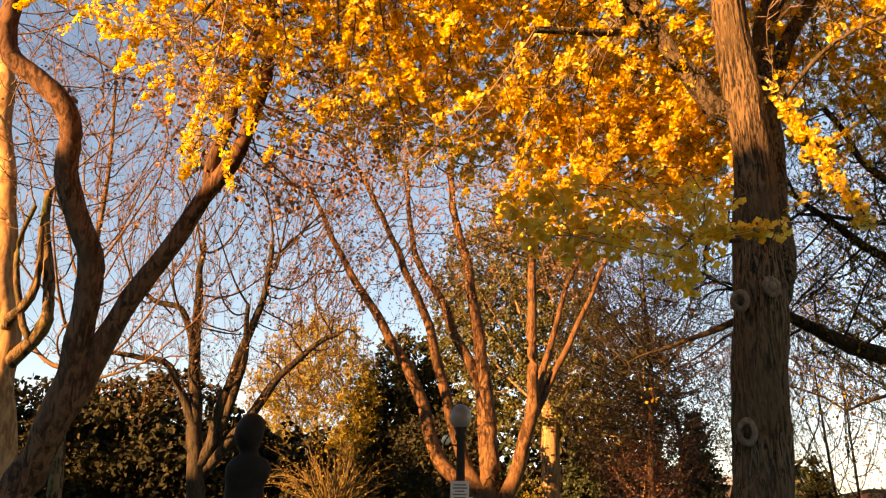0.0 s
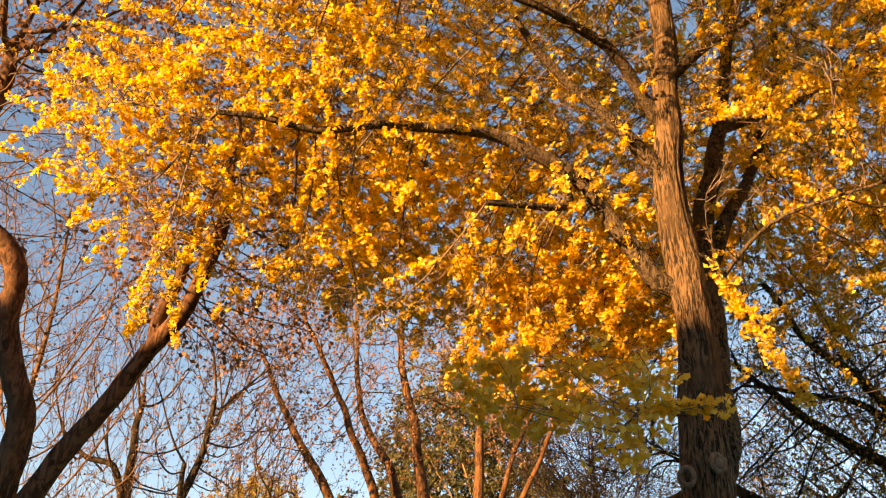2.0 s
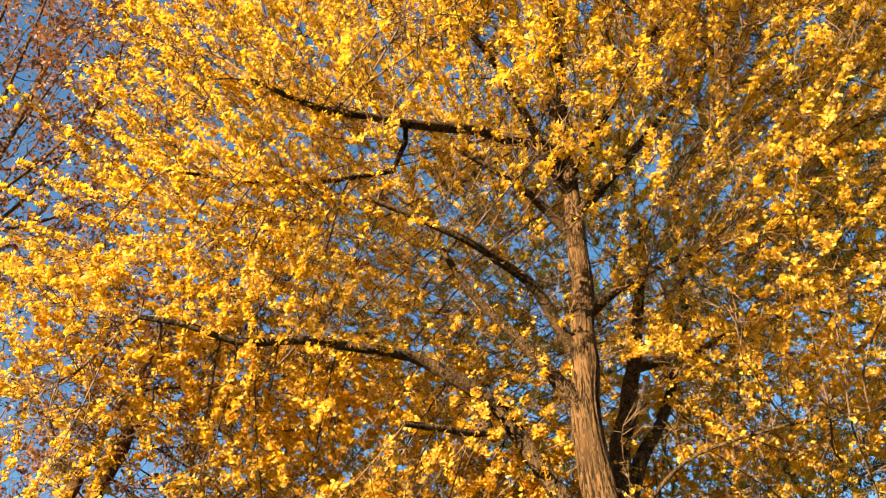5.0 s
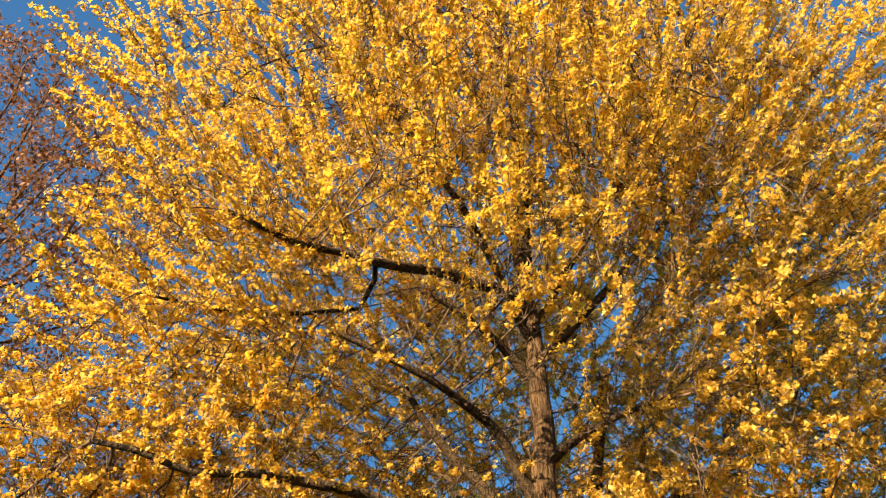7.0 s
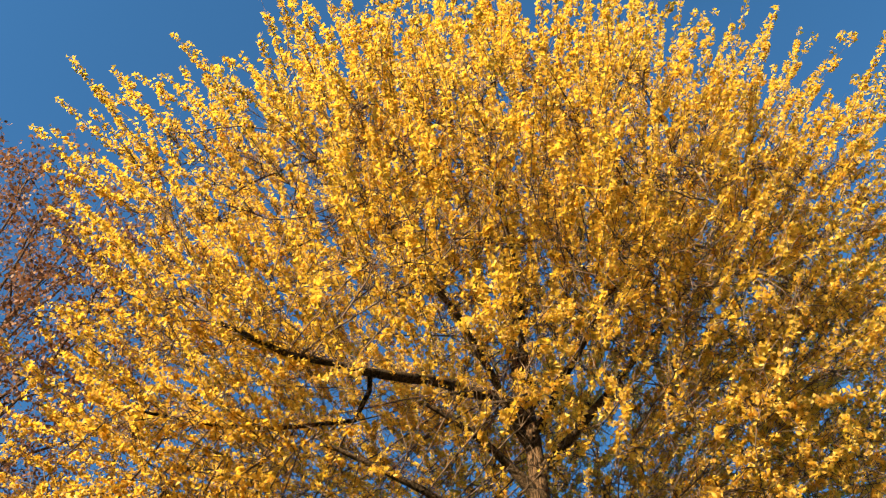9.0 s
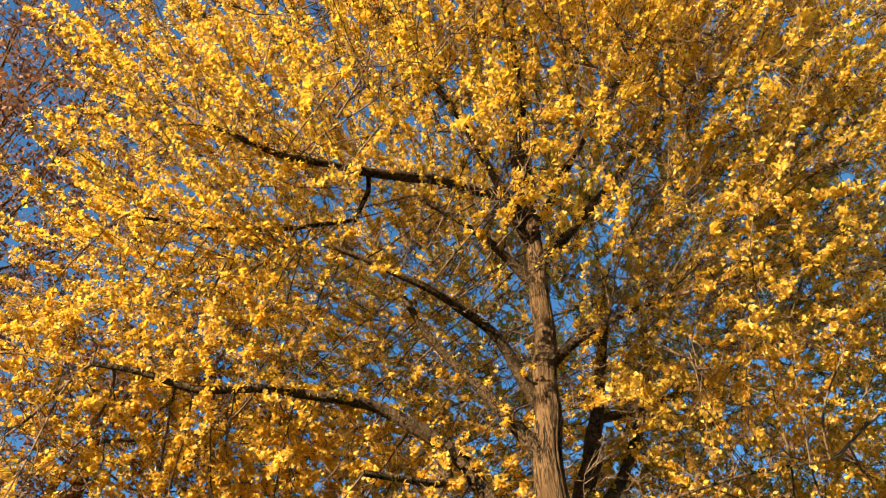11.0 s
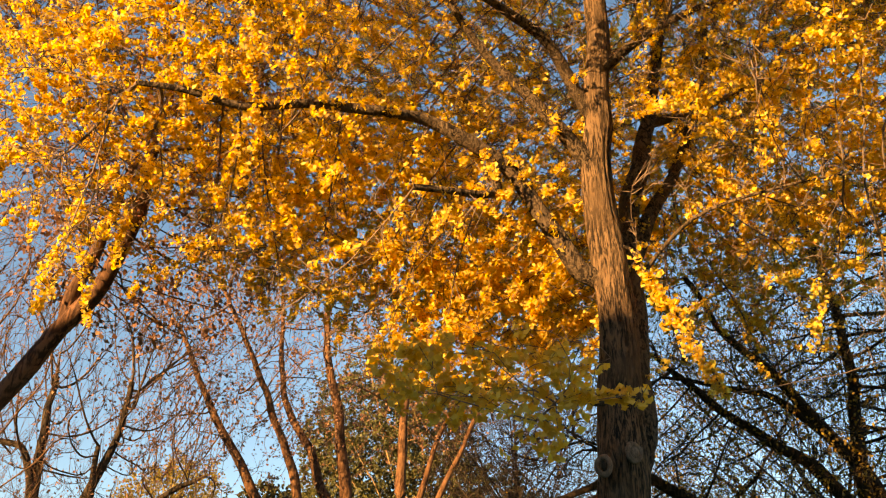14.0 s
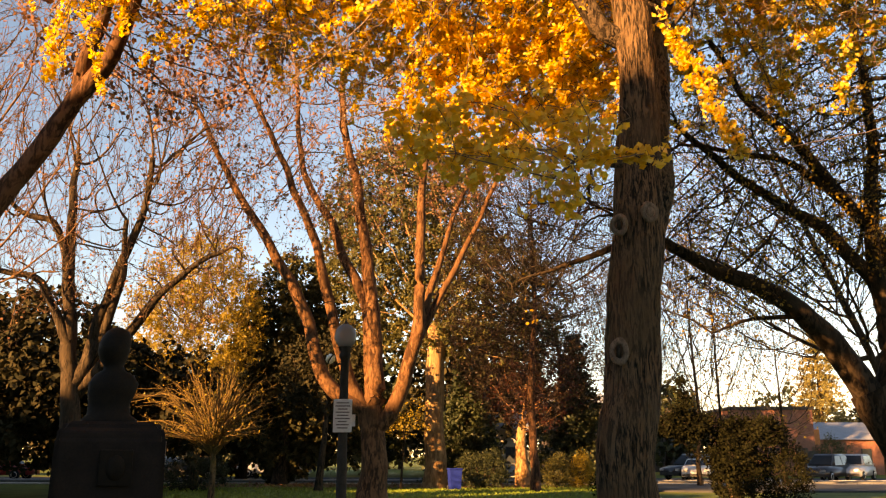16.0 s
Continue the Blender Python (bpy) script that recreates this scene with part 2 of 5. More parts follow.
# ---- builders ----
def mesh_from(name, verts, faces):
    """A mesh from an array of places and an array of equal faces."""
    me = bpy.data.meshes.new(name)
    verts, faces = np.asarray(verts, dtype=np.float32), np.asarray(faces, dtype=np.int32)
    k = faces.shape[1]
    me.vertices.add(len(verts))
    me.vertices.foreach_set("co", verts.ravel())
    me.loops.add(faces.size)
    me.loops.foreach_set("vertex_index", faces.ravel())
    me.polygons.add(len(faces))
    me.polygons.foreach_set("loop_start", np.arange(0, faces.size, k, dtype=np.int32))
    me.update(calc_edges=True)
    return me


def put(name, me, material, parent=None, label="", kind="", smooth=True):
    if material is not None and not me.materials:
        me.materials.append(material)
    if smooth:
        me.polygons.foreach_set("use_smooth", np.ones(len(me.polygons), dtype=bool))
    ob = new(name, me)
    ob.parent = parent
    return tagged(ob, label, "", "", kind)


def part(name, bm, material, parent=None, label="", smooth=False):
    me = bpy.data.meshes.new(name)
    bm.to_mesh(me)
    bm.free()
    return put(name, me, material, parent, label, "", smooth)


def thing(name, label, category, at=(0, 0, 0), group="", turn=0.0):
    ob = tagged(new(name), label, category, group)
    ob.matrix_basis = pose(*at, 0, 0, turn)
    return ob


def box(bm, x0, x1, y0, y1, z0, z1, bevel=0.0):
    made = bmesh.ops.create_cube(bm, size=1, matrix=Matrix.LocRotScale(((x0 + x1) / 2, (y0 + y1) / 2, (z0 + z1) / 2), None, (x1 - x0, y1 - y0, z1 - z0)))
    if bevel:
        es = list({e for v in made["verts"] for e in v.link_edges})
        bmesh.ops.bevel(bm, geom=es, offset=bevel, segments=2, affect="EDGES", profile=0.6)
    return bm


def boxed(name, dims, material, parent, label="", bevel=0.01):
    return part(name, box(bmesh.new(), *dims, bevel), material, parent, label)


def lathe(profile, sides=20):
    """A turned shape from (radius, height) pairs."""
    bm = bmesh.new()
    rings = [[bm.verts.new((r * math.cos(a), r * math.sin(a), z)) for a in (2 * math.pi * i / sides for i in range(sides))] for r, z in profile]
    for a, b in zip(rings, rings[1:]):
        for i in range(sides):
            bm.faces.new((a[i], a[(i + 1) % sides], b[(i + 1) % sides], b[i]))
    bm.faces.new(rings[0][::-1]), bm.faces.new(rings[-1])
    return bm


def curve_through(points, step):
    """Even steps along a smooth curve through a few places."""
    p = np.array(points, dtype=float)
    if len(p) == 2:
        n = max(2, int(np.linalg.norm(p[1] - p[0]) / step) + 1)
        return p[0] + (p[1] - p[0]) * np.linspace(0, 1, n)[:, None]
    q = np.vstack([2 * p[0] - p[1], p, 2 * p[-1] - p[-2]])
    out = []
    for i in range(1, len(q) - 2):
        n = max(1, int(round(np.linalg.norm(q[i + 1] - q[i]) / step)))
        for s in np.arange(n) / n:
            out.append(0.5 * (2 * q[i] + (q[i + 1] - q[i - 1]) * s + (2 * q[i - 1] - 5 * q[i] + 4 * q[i + 1] - q[i + 2]) * s * s + (3 * q[i] - q[i - 1] - 3 * q[i + 1] + q[i + 2]) * s ** 3))
    out.append(p[-1])
    return np.array(out)


def tube(points, radii, sides, rng=None, rough=0.0):
    """Places and four-sided faces of a tapering, uneven tube."""
    p, r = np.asarray(points, float), np.asarray(radii, float)
    d = np.gradient(p, axis=0)
    d /= np.linalg.norm(d, axis=1)[:, None] + 1e-9
    side = np.cross(d, (0.31, 0.17, 0.2) if abs(d[0, 2]) > 0.8 else (0, 0, 1.0))
    side /= np.linalg.norm(side, axis=1)[:, None] + 1e-9
    up = np.cross(side, d)
    a = 2 * np.pi * np.arange(sides) / sides
    rad = np.repeat(r[:, None], sides, 1)
    if rng is not None and rough:
        wave = rng.normal(0, 1, (len(p), sides))
        for _ in range(2):
            wave = (wave + np.roll(wave, 1, 0) + np.roll(wave, -1, 0) + np.roll(wave, 1, 1)) / 3.2
        rad = rad * (1 + rough * wave)
    v = p[:, None, :] + rad[:, :, None] * (np.cos(a)[None, :, None] * side[:, None, :] + np.sin(a)[None, :, None] * up[:, None, :])
    n = len(p)
    i, j = np.meshgrid(np.arange(n - 1), np.arange(sides), indexing="ij")
    k = (j + 1) % sides
    f = np.stack([i * sides + j, i * sides + k, (i + 1) * sides + k, (i + 1) * sides + j], -1).reshape(-1, 4)
    return v.reshape(-1, 3), f


def joined(pieces):
    vs, fs, at = [], [], 0
    for v, f in pieces:
        vs.append(v), fs.append(f + at)
        at += len(v)
    return np.vstack(vs), np.vstack(fs)


def unit(v):
    return v / (np.linalg.norm(v, axis=-1, keepdims=True) + 1e-9)


def in_lobes(rng, lobes, count, hollow=0.0):
    """Places spread through a few rounded lobes: (centre, half sizes, share)."""
    out = []
    total = sum(l[2] for l in lobes)
    for c, s, share in lobes:
        n = int(count * share / total)
        d = unit(rng.normal(0, 1, (n, 3)))
        out.append(np.array(c) + d * np.array(s) * (hollow ** 3 + (1 - hollow ** 3) * rng.random((n, 1))) ** (1 / 3))
    return np.vstack(out)


def grow(start, parents, aims, step, reach, near, lean=(0, 0, 0), rounds=90, rng=None, wander=0.22, rise=1.0):
    """Branches grow from a skeleton towards places that want a twig."""
    cap = len(start) + 60000
    P = np.zeros((cap, 3))
    par = np.full(cap, -1)
    n = len(start)
    P[:n], par[:n] = start, parents
    best, who = np.full(len(aims), 1e9), np.zeros(len(aims), int)

    def update(lo, hi):
        for i in range(0, len(aims), 2000):
            d = np.linalg.norm((aims[i:i + 2000, None, :] - P[None, lo:hi, :]) * (1, 1, rise), axis=2)
            j = d.argmin(1)
            m = d[np.arange(len(j)), j]
            b = m < best[i:i + 2000]
            best[i:i + 2000][b], who[i:i + 2000][b] = m[b], j[b] + lo

    for lo in range(0, n, 1500):
        update(lo, min(n, lo + 1500))
    alive = np.ones(len(aims), bool)
    for _ in range(rounds):
        alive &= best > near
        use = alive & (best < reach)
        if not use.any():
            break
        w = who[use]
        pull = unit(aims[use] - P[w])
        total = np.zeros((n, 3))
        np.add.at(total, w, pull)
        idx = np.unique(w)
        d = unit(total[idx] + (lean(P[idx]) if callable(lean) else np.array(lean)) + (rng.normal(0, wander, (len(idx), 3)) if rng is not None else 0))
        if n + len(idx) > cap:
            break
        P[n:n + len(idx)], par[n:n + len(idx)] = P[idx] + d * step, idx
        update(n, n + len(idx))
        n += len(idx)
    return P[:n], par[:n]


def ridged_tube(c, r):
    """A trunk with long furrows and ridges in its bark."""
    at = np.concatenate([[0], np.cumsum(np.linalg.norm(np.diff(c, axis=0), axis=1))])
    s = np.arange(0, at[-1], 0.07)
    p = np.stack([np.interp(s, at, c[:, i]) for i in range(3)], 1)
    for _ in range(3):
        p[1:-1] = (p[:-2] + 2 * p[1:-1] + p[2:]) / 4
    q = np.interp(s, at, r)
    n = 80
    v, f = tube(p, q, n)
    v = v.reshape(len(p), n, 3)
    for i in range(len(p)):
        lump = 1 + 0.05 * noise.noise(Vector((0.3, 5.0, s[i] * 0.9)))
        for j in range(n):
            d = v[i, j] - p[i]
            w = Vector((d[0] / q[i], d[1] / q[i], 0)) * 3.4
            k1 = noise.noise(w + Vector((0, 0, s[i] * 1.1)))
            k2 = noise.noise(w * 3.1 + Vector((7, 3, s[i] * 2.3)))
            swell = noise.noise(w * 0.35 + Vector((2, 9, s[i] * 0.7)))
            v[i, j] = p[i] + d * (lump + 0.07 * swell) + d / q[i] * min(q[i], 0.25) * (0.17 * (0.4 - abs(k1)) + 0.09 * (0.35 - abs(k2)))
    return v.reshape(-1, 3), f


def build_tree(tree, limbs, lobes, count, step, reach, near, bark_mat, twig_mat, seed, tip=0.004, lean=(0, 0, 0.1), hollow=0.0,
               power=2.3, sides=12, limb_label="", cap_r=0.06, open_to=None, ridged=False, limb_mat=None, wander=0.22, rise=1.0):
    """limbs: (points, thick end radius, thin end radius); the first is the trunk. Returns thin places and their directions."""
    rng = np.random.default_rng(seed)
    P, par, fix = np.zeros((0, 3)), np.zeros(0, int), np.zeros(0)
    for k, (pts, r0, r1) in enumerate(limbs):
        c = curve_through(pts, step)
        wob = rng.normal(0, 1, c.shape)
        for _ in range(2):
            wob = (wob + np.roll(wob, 1, 0) + np.roll(wob, -1, 0)) / 3
        c[1:] += wob[1:] * min(0.06, r0 * 0.35)
        s = np.linspace(0, 1, len(c))
        r = r0 + (r1 - r0) * s ** 0.8
        if k == 0:
            r = r * (1 + 0.35 * np.exp(-(c[:, 2] - c[0, 2]) / 0.45))
        at = len(P)
        first = -1 if at == 0 else int(np.linalg.norm(P - c[0], axis=1).argmin())
        if first >= 0:
            c = np.vstack([P[first], c[0] * 0.4 + P[first] * 0.6, c[1:]]) if np.linalg.norm(P[first] - c[0]) > step * 0.5 else np.vstack([P[first], c[1:]])
            r = np.interp(np.linspace(0, 1, len(c)), s, r)
        if k == 0 and ridged:
            v, f = ridged_tube(c, r)
        else:
            v, f = tube(c, r, sides if k == 0 else max(7, sides - 4), rng, 0.10 if k == 0 else 0.08)
        put("trunk" if k == 0 else "limb", mesh_from("bark", v, f), (limb_mat or bark_mat) if k else bark_mat, tree, limb_label if k else "")
        ids = at + np.arange(len(c))
        pr = ids - 1
        pr[0] = first
        P, par, fix = np.vstack([P, c]), np.concatenate([par, pr]), np.concatenate([fix, r])
    base = len(P)
    low = P[0, 2] + 0.18 * (P[:, 2].max() - P[0, 2])
    aims = in_lobes(rng, lobes, count, hollow)
    if open_to:
        aims = aims[open_to(aims)]
    P, par = grow(P, par, aims, step, reach, near, lean, 90, rng, wander, rise)
    n = len(P)
    kids = [[] for _ in range(n)]
    R = np.full(n, 0.0)
    for i in range(n - 1, -1, -1):
        if not kids[i]:
            R[i] = tip
        else:
            R[i] = sum(R[j] ** power for j in kids[i]) ** (1 / power)
        if i >= base:
            R[i] = min(R[i], cap_r)
        if par[i] >= 0:
            kids[par[i]].append(i)
    R[:base] = fix
    pieces = []
    for i in range(base, n):
        p = par[i]
        main = max((j for j in kids[p] if j >= base), key=lambda j: R[j])
        if p >= base and main == i:
            continue
        chain = [p, i]
        while True:
            nxt = [j for j in kids[chain[-1]] if j >= base]
            if not nxt:
                break
            chain.append(max(nxt, key=lambda j: R[j]))
        r = R[chain].copy()
        r[0] = min(r[0], r[1] * 1.25)
        pieces.append(tube(P[chain], r, 5 if r[1] > 0.02 else 3))
    thin = np.array([i for i in range(base, n)], int)
    dirs = unit(P[thin] - P[par[thin]])
    if pieces:
        v, f = joined(pieces)
        put("twig_network", mesh_from("twig_network", v, f), twig_mat, tree, "", "stuff")
    return P[thin], dirs, R[thin], rng


def sprigs(rng, P, D, per, length, lift, spread, r=0.003, bend=0.15):
    """Straight young shoots from thin places: starts, bends, ends."""
    n = rng.poisson(per, len(P))
    idx = np.repeat(np.arange(len(P)), n)
    d = unit(D[idx] + rng.normal(0, spread, (len(idx), 3)) + np.stack([np.zeros(len(idx))] * 2 + [np.broadcast_to(lift, len(P))[idx]], 1))
    ln = rng.uniform(length[0], length[1], len(idx))[:, None]
    a = P[idx]
    b = a + d * ln * 0.5
    c = b + unit(d + rng.normal(0, bend, d.shape) + np.stack([np.zeros(len(idx))] * 2 + [0.25 * np.broadcast_to(lift, len(P))[idx]], 1)) * ln * 0.5
    return a, b, c


def sprig_mesh(a, b, c, r):
    """Three-sided shoots that end in a point, all in one mesh."""
    n = len(a)
    d = unit(c - a)
    s = unit(np.cross(d, np.tile((0.3, 0.8, 0.52), (n, 1))))
    u = np.cross(d, s)
    rings = []
    for p, k in ((a, 1.0), (b, 0.8)):
        for t in range(3):
            w = 2 * math.pi * t / 3
            rings.append(p + (s * math.cos(w) + u * math.sin(w)) * r * k)
    v = np.stack(rings + [c], 1).reshape(-1, 3)
    f = np.array([(j, (j + 1) % 3, 3 + (j + 1) % 3) for j in range(3)] + [(j, 3 + (j + 1) % 3, 3 + j) for j in range(3)] + [(3 + j, 3 + (j + 1) % 3, 6) for j in range(3)])
    return v, (np.arange(n)[:, None, None] * 7 + f[None]).reshape(-1, 3)


def leaves(rng, at, d, normal, size, shape="fan"):
    """Small folded leaves at places, each along d and facing about normal."""
    n = len(at)
    d = unit(d)
    w = unit(normal - d * (normal * d).sum(1, keepdims=True))
    y = np.cross(w, d)
    size = np.broadcast_to(size, n)[:, None]
    fold = rng.uniform(-0.35, 0.35, (n, 1))
    if shape == "fan":
        rim = [(0.0, 0.0)] + [(q * math.cos(radians(g)), q * math.sin(radians(g))) for g, q in ((-56, 0.88), (4, 1.0), (58, 0.86))]
        tris = [(0, 1, 2), (0, 2, 3)]
    elif shape == "small_fan":
        rim = [(0.0, 0.0), (0.72, -0.62), (0.80, 0.58)]
        tris = [(0, 1, 2)]
    elif shape == "lobed":
        rim = [(0.0, 0.0), (0.45, -0.5), (0.62, -0.2), (1.0, 0.0), (0.62, 0.2), (0.45, 0.5)]
        tris = [(0, 1, 2), (0, 2, 3), (0, 3, 4), (0, 4, 5)]
    else:
        rim = [(0.0, 0.0), (0.5, -0.36), (1.0, 0.0), (0.5, 0.36)]
        tris = [(0, 1, 2), (0, 2, 3)]
    v = np.stack([at + size * (d * u + y * q + w * (abs(q) * fold + 0.12 * u * u * fold)) for u, q in rim], 1).reshape(-1, 3)
    f = (np.arange(n)[:, None, None] * len(rim) + np.array(tris)[None]).reshape(-1, 3)
    return v, f

# ---- setting ----
def sheet(name, x0, x1, y0, y1, z, material, label, nx=2, ny=2, rise=0.0, kind="structure"):
    xs, ys = np.linspace(x0, x1, nx), np.linspace(y0, y1, ny)
    gx, gy = np.meshgrid(xs, ys)
    gz = z + rise * (np.sin(gx * 0.21 + 1) * np.cos(gy * 0.17) + 0.5 * np.sin(gx * 0.5 + gy * 0.43))
    v = np.stack([gx, gy, gz], -1).reshape(-1, 3)
    i, j = np.meshgrid(np.arange(nx - 1), np.arange(ny - 1))
    a = (j * nx + i).ravel()
    ob = put(name, mesh_from(name, v, np.stack([a, a + 1, a + nx + 1, a + nx], 1)), material, None, label, kind)
    return tagged(ob, category=name)


ground = sheet("ground", -900, 900, -900, 900, 0.0, M_GRASS, "park lawn, half in evening shade", 3, 3)
lawn = sheet("lawn_rise", -60, 60, 6, 49.5, 0.03, M_GRASS, "gently uneven lawn with sunlit streaks", 121, 88, 0.025)


def slab(name, dims, material, label, bevel=0.0):
    ob = part(name, box(bmesh.new(), *dims, bevel), material, None, label)
    return tagged(ob, category=name, kind="structure")


slab("road", (-120, 120, 56, 66, -0.3, 0.02), M_ASPHALT, "grey asphalt street beyond the park")
slab("kerb", (-120, 120, 55.7, 56, -0.3, 0.15), M_CONCRETE, "pale concrete kerb along the street", 0.02)
slab("pavement", (-120, 120, 53.4, 55.69, -0.3, 0.12), M_DARK_CONCRETE, "dark grey concrete pavement beside the street")
slab("park_path", (-60, 60, 49.6, 51.4, -0.3, 0.07), M_CONCRETE, "pale concrete path across the lawn", 0.01)
slab("car_park", (9.5, 60, 40.0, 49.4, -0.3, 0.10), M_ASPHALT, "asphalt parking area beside the lawn")

# plain unseen building, added on the side of the sun to close and shade the park
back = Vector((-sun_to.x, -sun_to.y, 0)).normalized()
block = thing("building_behind", "unseen plain stucco building added to shade the park", "building", (-back.x * 35, -back.y * 35, 0), "", math.degrees(math.atan2(back.y, back.x)) - 90)
# Heights are stepped to let sun onto single trees, not after a known roof.
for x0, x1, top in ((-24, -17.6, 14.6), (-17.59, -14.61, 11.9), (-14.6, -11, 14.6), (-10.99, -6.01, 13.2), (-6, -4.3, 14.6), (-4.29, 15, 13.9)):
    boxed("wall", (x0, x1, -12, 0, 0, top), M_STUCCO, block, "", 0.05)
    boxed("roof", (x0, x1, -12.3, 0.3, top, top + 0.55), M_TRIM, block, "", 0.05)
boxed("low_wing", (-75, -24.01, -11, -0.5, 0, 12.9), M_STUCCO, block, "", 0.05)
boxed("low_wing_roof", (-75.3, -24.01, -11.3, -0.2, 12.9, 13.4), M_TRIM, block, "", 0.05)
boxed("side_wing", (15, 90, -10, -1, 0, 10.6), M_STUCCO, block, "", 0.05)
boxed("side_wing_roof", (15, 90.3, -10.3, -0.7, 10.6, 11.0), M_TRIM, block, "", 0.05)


# ---- the golden ginkgo ----
ginkgo = thing("ginkgo_tree", "tall ginkgo tree full of golden yellow autumn leaves", "tree", (2.0, 8.9, 0))


def rel(*pts):
    return [(x - 2.0, y - 8.9, z) for x, y, z in pts]


GINKGO = [
    (rel((1.86, 8.9, -0.1), (1.88, 8.9, 1.2), (1.97, 8.9, 2.8), (2.05, 8.9, 3.9), (2.13, 8.9, 4.7), (2.13, 8.9, 5.6), (2.1, 8.82, 7.7), (2.14, 8.75, 8.8), (2.26, 8.7, 10.2), (2.26, 8.6, 12.4), (2.13, 8.55, 13.8), (2.3, 8.5, 15.4), (2.5, 8.5, 17.6)), 0.34, 0.035),
    (rel((2.22, 8.98, 3.95), (2.30, 9.0, 4.8), (2.47, 9.2, 6.3), (2.71, 9.45, 7.8), (3.04, 9.7, 9.2), (3.48, 9.95, 10.7), (3.9, 10.2, 12.6)), 0.225, 0.05),
    (rel((2.36, 9.1, 6.1), (2.95, 9.57, 7.5), (3.48, 10.0, 8.5), (4.25, 10.5, 10.3), (4.6, 10.7, 12.0)), 0.12, 0.04),
    (rel((1.89, 8.9, 6.11), (1.51, 8.8, 6.76), (1.05, 8.65, 7.48), (0.55, 8.45, 7.71), (0.01, 8.25, 7.95), (-0.16, 8.15, 7.96), (-1.2, 7.9, 7.9), (-2.1, 7.65, 7.75), (-3.2, 7.4, 7.8)), 0.135, 0.03),
    (rel((0.76, 8.6, 7.5), (0.78, 8.33, 7.0), (0.35, 8.07, 6.86), (-0.16, 7.8, 6.74)), 0.07, 0.035),
    (rel((2.05, 8.85, 7.6), (1.7, 8.64, 8.15), (1.22, 8.48, 8.6), (0.8, 8.32, 9.0), (0.15, 8.0, 9.7)), 0.11, 0.04),
    (rel((2.1, 8.8, 8.4), (1.7, 8.5, 9.07), (1.33, 8.2, 9.36), (0.81, 7.9, 9.5), (0.29, 7.6, 9.57), (-0.8, 7.2, 9.7)), 0.10, 0.03),
    (rel((2.25, 8.7, 10.7), (1.81, 8.42, 11.0), (1.47, 8.15, 11.07), (1.05, 7.88, 11.12), (0.5, 7.6, 11.23)), 0.10, 0.03),
    (rel((2.2, 8.7, 9.1), (2.48, 8.52, 9.3), (2.87, 8.35, 9.56), (3.32, 8.18, 9.74), (3.9, 8.0, 9.9)), 0.085, 0.025),
    (rel((2.27, 8.6, 12.2), (1.84, 8.23, 12.36), (1.13, 7.86, 12.0), (0.56, 7.49, 11.65), (-0.84, 6.74, 10.82), (-1.4, 6.37, 10.42), (-2.3, 6.0, 10.5)), 0.12, 0.03),
    (rel((-0.31, 7.6, 10.8), (-1.2, 7.3, 10.17), (-2.0, 7.0, 9.71), (-3.04, 6.4, 9.15)), 0.04, 0.015),
    (rel((2.3, 8.6, 11.1), (3.7, 7.9, 12.7), (4.8, 7.2, 14.0), (5.3, 6.7, 15.0)), 0.09, 0.025),
    (rel((2.5, 9.3, 6.3), (3.22, 8.8, 7.0), (4.0, 7.97, 6.95), (4.9, 7.5, 6.9)), 0.032, 0.012),
    (rel((1.88, 8.8, 4.64), (1.6, 8.3, 4.53), (1.31, 7.6, 4.33), (1.12, 7.0, 4.07), (0.88, 6.5, 3.75)), 0.034, 0.008),
    (rel((1.31, 7.6, 4.33), (1.53, 7.35, 4.26), (1.78, 7.3, 4.24), (1.98, 7.3, 4.2)), 0.007, 0.003),
    (rel((1.51, 8.0, 4.44), (1.59, 7.7, 4.51), (1.64, 7.5, 4.62), (1.73, 7.4, 4.64)), 0.007, 0.003),
    (rel((2.3, 8.75, 6.7), (2.5, 8.55, 6.1), (2.8, 8.45, 5.45), (3.12, 8.4, 4.65)), 0.022, 0.006),
    (rel((2.3, 8.6, 12.8), (2.0, 7.0, 14.2), (1.5, 5.6, 15.2), (1.2, 4.6, 15.6)), 0.10, 0.02),
    (rel((2.3, 8.6, 12.0), (3.0, 7.0, 12.6), (3.6, 5.8, 13.0), (4.0, 4.8, 13.4)), 0.08, 0.02),
    (rel((2.2, 8.6, 11.6), (1.2, 7.2, 12.3), (0.0, 6.0, 13.0), (-1.0, 5.0, 13.6)), 0.08, 0.02),
    (rel((3.0, 9.7, 9.0), (4.5, 10.2, 10.0), (6.0, 10.4, 11.0), (7.2, 10.2, 12.0)), 0.08, 0.02),
]
